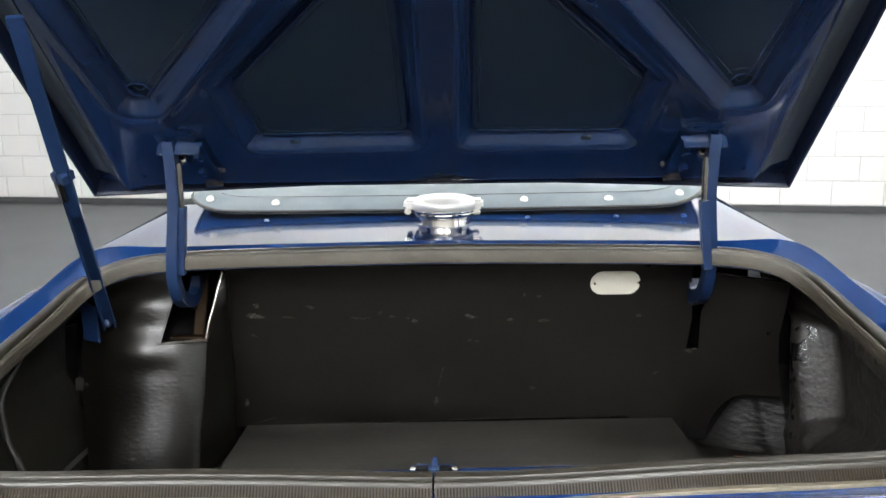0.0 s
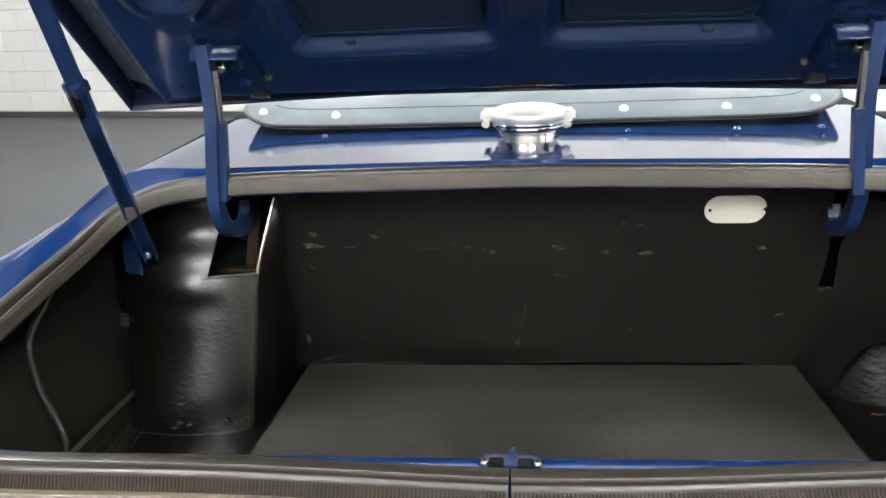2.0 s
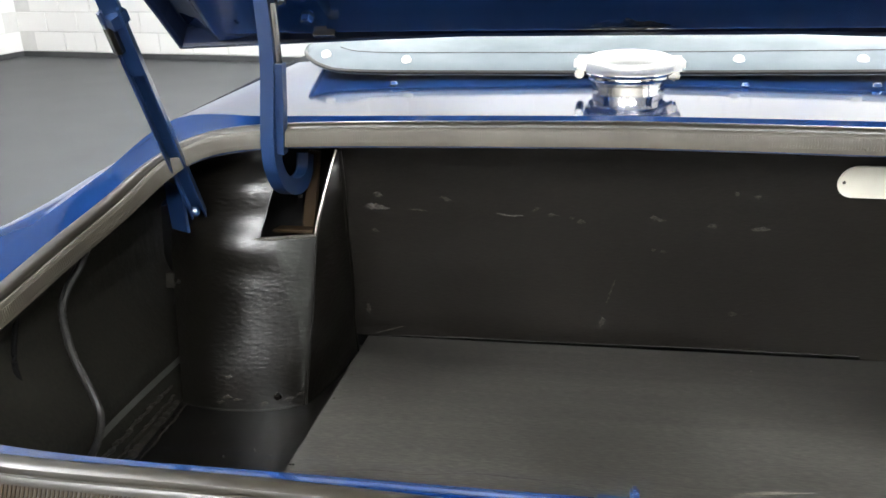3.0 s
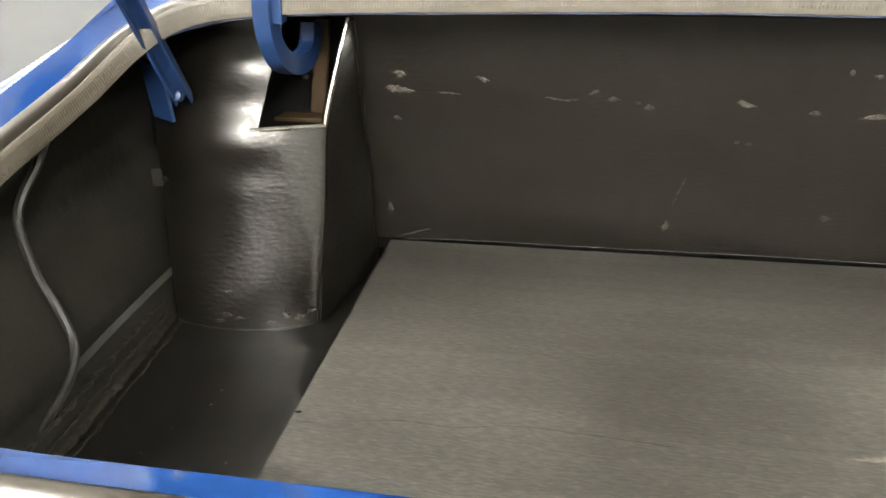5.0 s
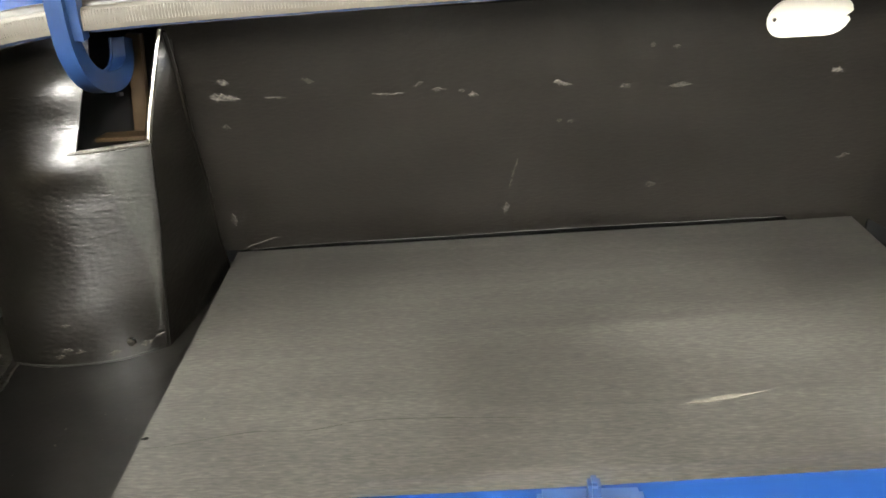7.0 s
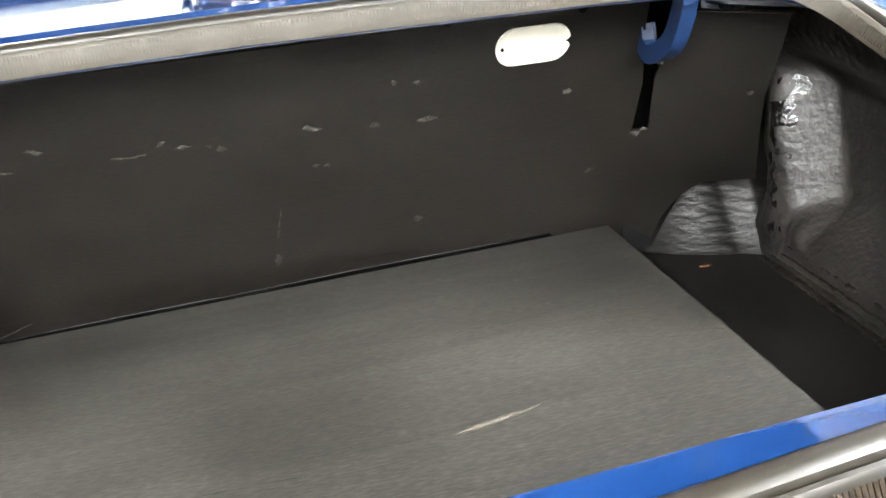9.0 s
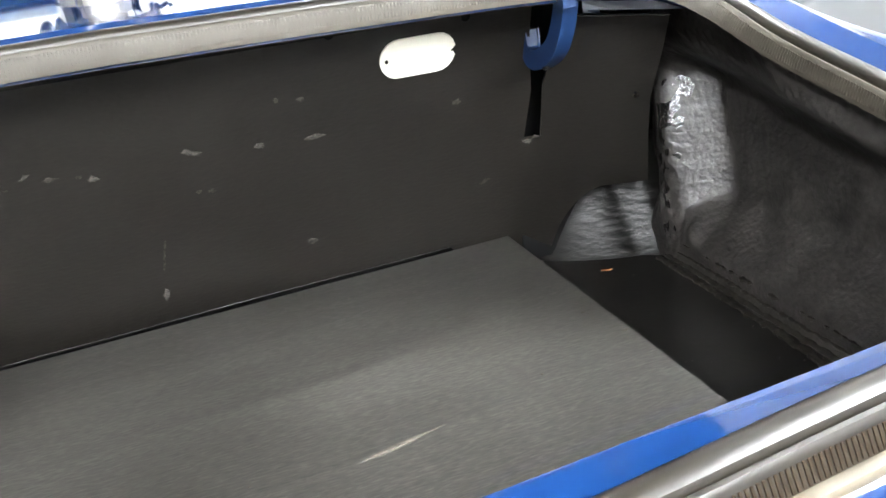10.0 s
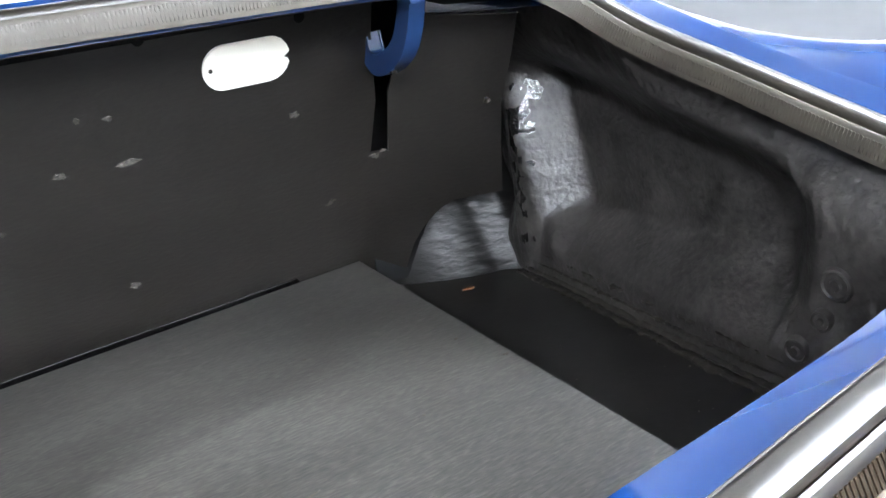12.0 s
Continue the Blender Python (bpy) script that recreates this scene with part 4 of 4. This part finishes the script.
def sdist(p, poly):
    """Signed distance to a convex outline (counter-clockwise), positive inside."""
    best, inside = 9.0, True
    n = len(poly)
    for i in range(n):
        a, b = poly[i], poly[(i + 1) % n]
        ab, ap = b - a, p - a
        t = min(max(ap.dot(ab) / ab.length_squared, 0), 1)
        best = min(best, (ap - ab * t).length)
        if ab.x * ap.y - ab.y * ap.x < 0:
            inside = False
    return best if inside else -best


def rounded(poly, d, r, n=6):
    """A convex outline moved in by d, with corners of radius r."""
    q = inset_poly(poly, d + r)
    out = []
    m = len(q)
    for i in range(m):
        d1, d2 = (q[i] - q[i - 1]).normalized(), (q[(i + 1) % m] - q[i]).normalized()
        a1, a2 = math.atan2(-d1.x, d1.y), math.atan2(-d2.x, d2.y)
        while a2 < a1:
            a2 += 2 * math.pi
        for k in range(n + 1):
            a = a1 + (a2 - a1) * k / n
            out.append(q[i] + Vector((math.cos(a), math.sin(a))) * r)
    return out


POCKETS = [[(.026, .126), (.270, .122), (.281, .262), (.026, .550)], [(.372, .214), (.416, .214), (.440, .55), (.098, .55)]]
ROUND = 0.018
pockets = [inset_poly(p, ROUND) for p in POCKETS]
bm = bmesh.new()
nx, ns = 200, 114
vv, dd = {}, {}
for i in range(nx + 1):
    for j in range(ns + 1):
        s = 0.012 + 0.572 * j / ns
        half = 0.534 - 0.075 * s
        x = -half + (2 * half - 0.012) * i / nx
        half = half if x < 0 else half - 0.012
        d = max(sdist(Vector((abs(x), s)), q) for q in pockets) + ROUND
        edge = min(half - abs(x), s - 0.0, 0.60 - s)
        h = -0.017 * smooth(-0.006, 0.016, d) + 0.0030 * math.exp(-((d + 0.010) / 0.007) ** 2)
        h -= 0.019 * smooth(0.050, 0.018, half - abs(x)) + 0.018 * smooth(0.034, 0.012, s) * (1 - smooth(.36, .52, abs(x))) + 0.006 * smooth(0.02, 0.0, half - abs(x))
        # raised pads under the hinge brackets
        h += 0.004 * smooth(0.03, 0.02, abs(abs(x) - 0.365)) * smooth(0.075, 0.06, abs(s - 0.10))
        vv[i, j], dd[i, j] = bm.verts.new(LID @ Vector((x, s, h))), d
bands = [bmesh.new(), bmesh.new()]
wide = int(nx * 0.042)
for i in range(nx):
    for j in range(ns):
        quad = (vv[i, j], vv[i + 1, j], vv[i + 1, j + 1], vv[i, j + 1])
        if j > 4 and (i < wide or i >= nx - wide):
            band = bands[0 if i < wide else 1]
            band.faces.new([band.verts.new(v.co) for v in quad])
        else:
            bm.faces.new(quad)
bmesh.ops.delete(bm, geom=[v for v in bm.verts if not v.link_faces], context="VERTS")
for band in bands:
    bmesh.ops.remove_doubles(band, verts=band.verts[:], dist=0.00001)
    part("lid_flange", band, LID_EDGE_GREY, lid, "dull grey-blue dusty edge of the lid pressing", smooth=True)
part("lid_frame", bm, NAVY, lid, "glossy dark blue pressed frame with diagonal ribs", smooth=True)
for sx in (-1, 1):
    for pq in POCKETS:
        for dpt, hh in ((0.019, -.0135), (0.027, -.0165)):
            ringp = [LID @ Vector((sx * p.x, p.y, hh)) for p in rounded(pq, dpt, 0.014)]
            part("pocket_edge", sweep(ringp + ringp[:1], circle(0.0013, 6), caps=False), NAVY, lid, smooth=True)
        q = [(sx * p.x, p.y) for p in rounded(pq, 0.019, 0.014)][::sx]
        part("pocket_floor", slab(q, LID @ Matrix.Translation((0, 0, -.0155)), 0.004), NAVY_DULL, lid, "dull dark panel between the ribs")
    part("drain_hole", lathe([(0.0, 0.0005), (0.004, 0.0005), (0.0045, 0.0)], 12, m=LID @ pose(sx * .445, .055, -0.0005)), DARK, lid)
    part("rubber_plug", lathe([(0.0, 0.003), (0.006, 0.002), (0.008, 0.0)], 12, m=LID @ pose(sx * .205, .128, -0.009)), NAVY_DULL, lid)
part("hem", sweep([LID @ Vector(p) for p in ((-.545, -.003, -.026), (-.540, .06, -.026), (-.517, .34, -.026), (-.49, .60, -.026))], circle(0.004, 8)), NAVY_DULL, lid, smooth=True)
part("hem", sweep([LID @ Vector(p) for p in ((.533, -.003, -.026), (.528, .06, -.026), (.505, .34, -.026), (.478, .60, -.026))], circle(0.004, 8)), NAVY_DULL, lid, smooth=True)
part("hem", sweep([LID @ Vector((-.545 + 1.078 * i / 20, -.003, -.026)) for i in range(21)], circle(0.005, 8)), NAVY_DULL, lid, smooth=True)
part("worn_patch", blob([(-.015, .040, 1), (.01, .042, .9), (.03, .04, .8), (-.035, .04, .7)], .022, 130, LID @ Matrix.Translation((0, 0, -.0005)), 0.0005), RUBBER_DARK, lid, "worn dull patch")


# ---- hinges ----
def hinge(side):
    px = side * .374
    if side > 0:
        path = spline([(px, 1.162, .460), (px, 1.172, .43), (px, 1.187, .38), (px, 1.203, .33), (px, 1.219, .29), (px, 1.233, .258), (px, 1.254, .231), (px, 1.286, .216), (px, 1.312, .215), (px, 1.328, .228), (px, 1.332, .25)], 6)
    else:
        path = spline([(px, 1.162, .460), (px, 1.170, .43), (px, 1.180, .38), (px, 1.190, .33), (px, 1.199, .285), (px, 1.208, .256), (px, 1.228, .233), (px, 1.262, .221), (px, 1.297, .223), (px, 1.318, .238), (px, 1.325, .262)], 6)
    path = [Vector((p.x + side * 0.013 * smooth(.40, .26, p.z), p.y, p.z)) for p in path]
    n = len(path)
    prof = [(-.0076, 0), (-.0076, .019), (-.0060, .019), (-.0060, .002), (.0060, .002), (.0060, .019), (.0076, .019), (.0076, 0)]
    bm = bmesh.new()
    rows, rows_at = [], []
    for i, p in enumerate(path):
        t = (path[min(i + 1, n - 1)] - path[max(i - 1, 0)]).normalized()
        sx = Vector((1, 0, 0))
        nn = sx.cross(t).normalized()
        if nn.y > 0 and i < n * 0.5:
            nn = -nn
        if i and nn.dot(last) < 0:
            nn = -nn
        last = nn
        rows_at.append((p, sx, nn.copy()))
        rows.append([bm.verts.new(p + sx * a - nn * b) for a, b in prof])
    m = len(prof)
    for i in range(n - 1):
        for j in range(m):
            bm.faces.new((rows[i][j], rows[i][(j + 1) % m], rows[i + 1][(j + 1) % m], rows[i + 1][j]))
    bm.faces.new(rows[0])
    bm.faces.new(rows[-1][::-1])
    bmesh.ops.recalc_face_normals(bm, faces=bm.faces[:])
    arm = part("hinge_arm", bm, HINGE, car, "blue painted gooseneck boot hinge", smooth=True)
    # the hook's channel is filled solid
    fill = bmesh.new()
    k0 = int(n * 0.52)
    frows = []
    for i in range(k0, n):
        o, a, b = rows_at[i]
        frows.append([fill.verts.new(o + Vector((x, 0, 0)) - b * d) for x, d in ((-.0062, .0015), (-.0062, .0165), (.0062, .0165), (.0062, .0015))])
    for r0, r1 in zip(frows, frows[1:]):
        for j in range(4):
            fill.faces.new((r0[j], r0[(j + 1) % 4], r1[(j + 1) % 4], r1[j]))
    fill.faces.new(frows[0])
    fill.faces.new(frows[-1][::-1])
    bmesh.ops.recalc_face_normals(fill, faces=fill.faces[:])
    part("hook_web", fill, HINGE, arm, "solid blue hook end")
    # bracket bolted to the lid
    plate = [(side * .330, .150), (side * .390, .150), (side * .390, .052), (side * .340, .045), (side * .326, .075)]
    if side > 0:
        plate = plate[::-1]
    part("bracket", slab(plate, LID @ Matrix.Translation((0, 0, .010)), 0.006, 0.001), NAVY, arm, "dark blue hinge bracket")
    part("bracket_flange", slab([(side * .332, .147), (side * .391, .147), (side * .391, .152), (side * .332, .152)][::side], LID @ Matrix.Translation((0, 0, .024)), 0.016, 0.0008), NAVY, arm)
    part("bracket_foot", slab([(side * .326, .046), (side * .352, .046), (side * .352, .052), (side * .326, .052)][::side], LID @ Matrix.Translation((0, 0, .016)), 0.008, 0.0006), STEEL, arm, "bright lower edge")
    for x, s in ((.345, .118), (.350, .078)):
        part("bolt", lathe([(0.0, .007), (.005, .0065), (.0075, .005), (.008, 0.0)], 6, m=LID @ pose(side * x, s, .010)), NAVY, arm, smooth=False)
    part("pivot_bolt", lathe([(0.0, .010), (.005, .009), (.0075, .006), (.008, 0.0)], 14, m=LID @ pose(side * .366, .12, .012)), STEEL, arm, "worn bright bolt head", smooth=True)
    def beside(y, z):
        return Vector((px - side * .0100 + side * 0.013 * smooth(.40, .26, z), y, z))

    rod = [beside(1.176, .432), beside(1.192, .366)]
    part("torsion_rod", sweep(rod, circle(.0045, 10), up=(1, 0, 0)), STEEL, arm, "bare steel rod", smooth=True)
    sleeve = [beside(1.190, .372), beside(1.202, .330), beside(1.209, .300), beside(1.214, .275)]
    part("sleeve", sweep(sleeve, [(-.0062, -.006), (.0062, -.006), (.0062, .006), (-.0062, .006)], up=(1, 0, 0)), HINGE, arm, "blue sleeve with chipped edges")
    part("hook_bolt", lathe([(0.0, .003), (.003, .003), (.0035, 0)], 10, m=pose(px, 1.262, .2205, 170, 0, 0)), DARK, arm)
    return arm


hinge(-1)
hinge(1)

# ---- prop stay at the left ----
low_p, mid_p, top_p = Vector((-.498, 1.248, .197)), Vector((-.466, 1.062, .398)), Vector((-.440, .908, .572))
d = (top_p - low_p).normalized()
chan = [(-.0088, -.006), (.0088, -.006), (.0088, .008), (.0065, .008), (.0065, -.0035), (-.0065, -.0035), (-.0065, .008), (-.0088, .008)]
stay = part("prop_stay", sweep([low_p, low_p.lerp(mid_p, .5), mid_p + d * 0.03], chan, up=(0.2, -0.7, 0.3)), HINGE, car, "blue folding prop stay for the lid")
part("upper_bar", sweep([mid_p - d * 0.05, top_p], [(-.0085, -.004), (.0085, -.004), (.0085, .004), (-.0085, .004)], up=(0.2, -0.7, 0.3)), HINGE, stay, "blue upper bar")
part("catch", sweep([mid_p - d * 0.022 + Vector((-.004, -.008, 0)), mid_p + d * 0.008 + Vector((-.004, -.008, 0))], circle(.006, 8)), STEEL, stay, "bright catch rivet", smooth=True)
part("collar", sweep([mid_p + d * 0.012, mid_p + d * 0.024], circle(.0135, 4), up=(0.2, -0.7, 0.3)), HINGE, stay)
part("foot_bracket", slab([(-.020, -.004), (.006, -.008), (.012, .05), (-.014, .06)], Matrix.Translation((-.528, 1.262, .176)) @ pose(0, 0, 0, 104, 0, -15), 0.004, 0.0008), HINGE, stay, "blue foot bracket")
part("pivot", lathe([(0.0, .006), (.005, .005), (.0065, 0)], 12, m=Matrix.Translation(low_p + Vector((0, -.009, .004))) @ pose(0, 0, 0, 80, 0, 0)), HINGE, stay)

# ---- rear wheels carry the car ----
inv = CAR.inverted()
for sx in (-1, 1):
    c = inv @ Vector((sx * .60, 1.98, .27))
    m = Matrix.Translation(c) @ pose(0, 0, 0, 0, 90, 0)
    wheel = part("wheel", lathe([(.16, -.06), (.175, -.07), (.245, -.075), (.267, -.055), (.27, 0), (.267, .055), (.245, .075), (.175, .07), (.16, .06)], 40, m=m), TYRE, car, "black rubber tyre", smooth=True)
    part("rim", lathe([(0.0, .03), (.06, .035), (.14, .02), (.165, .06), (.162, -.06), (.10, -.05), (0.0, -.05)], 32, m=m), STEEL, wheel, smooth=True)
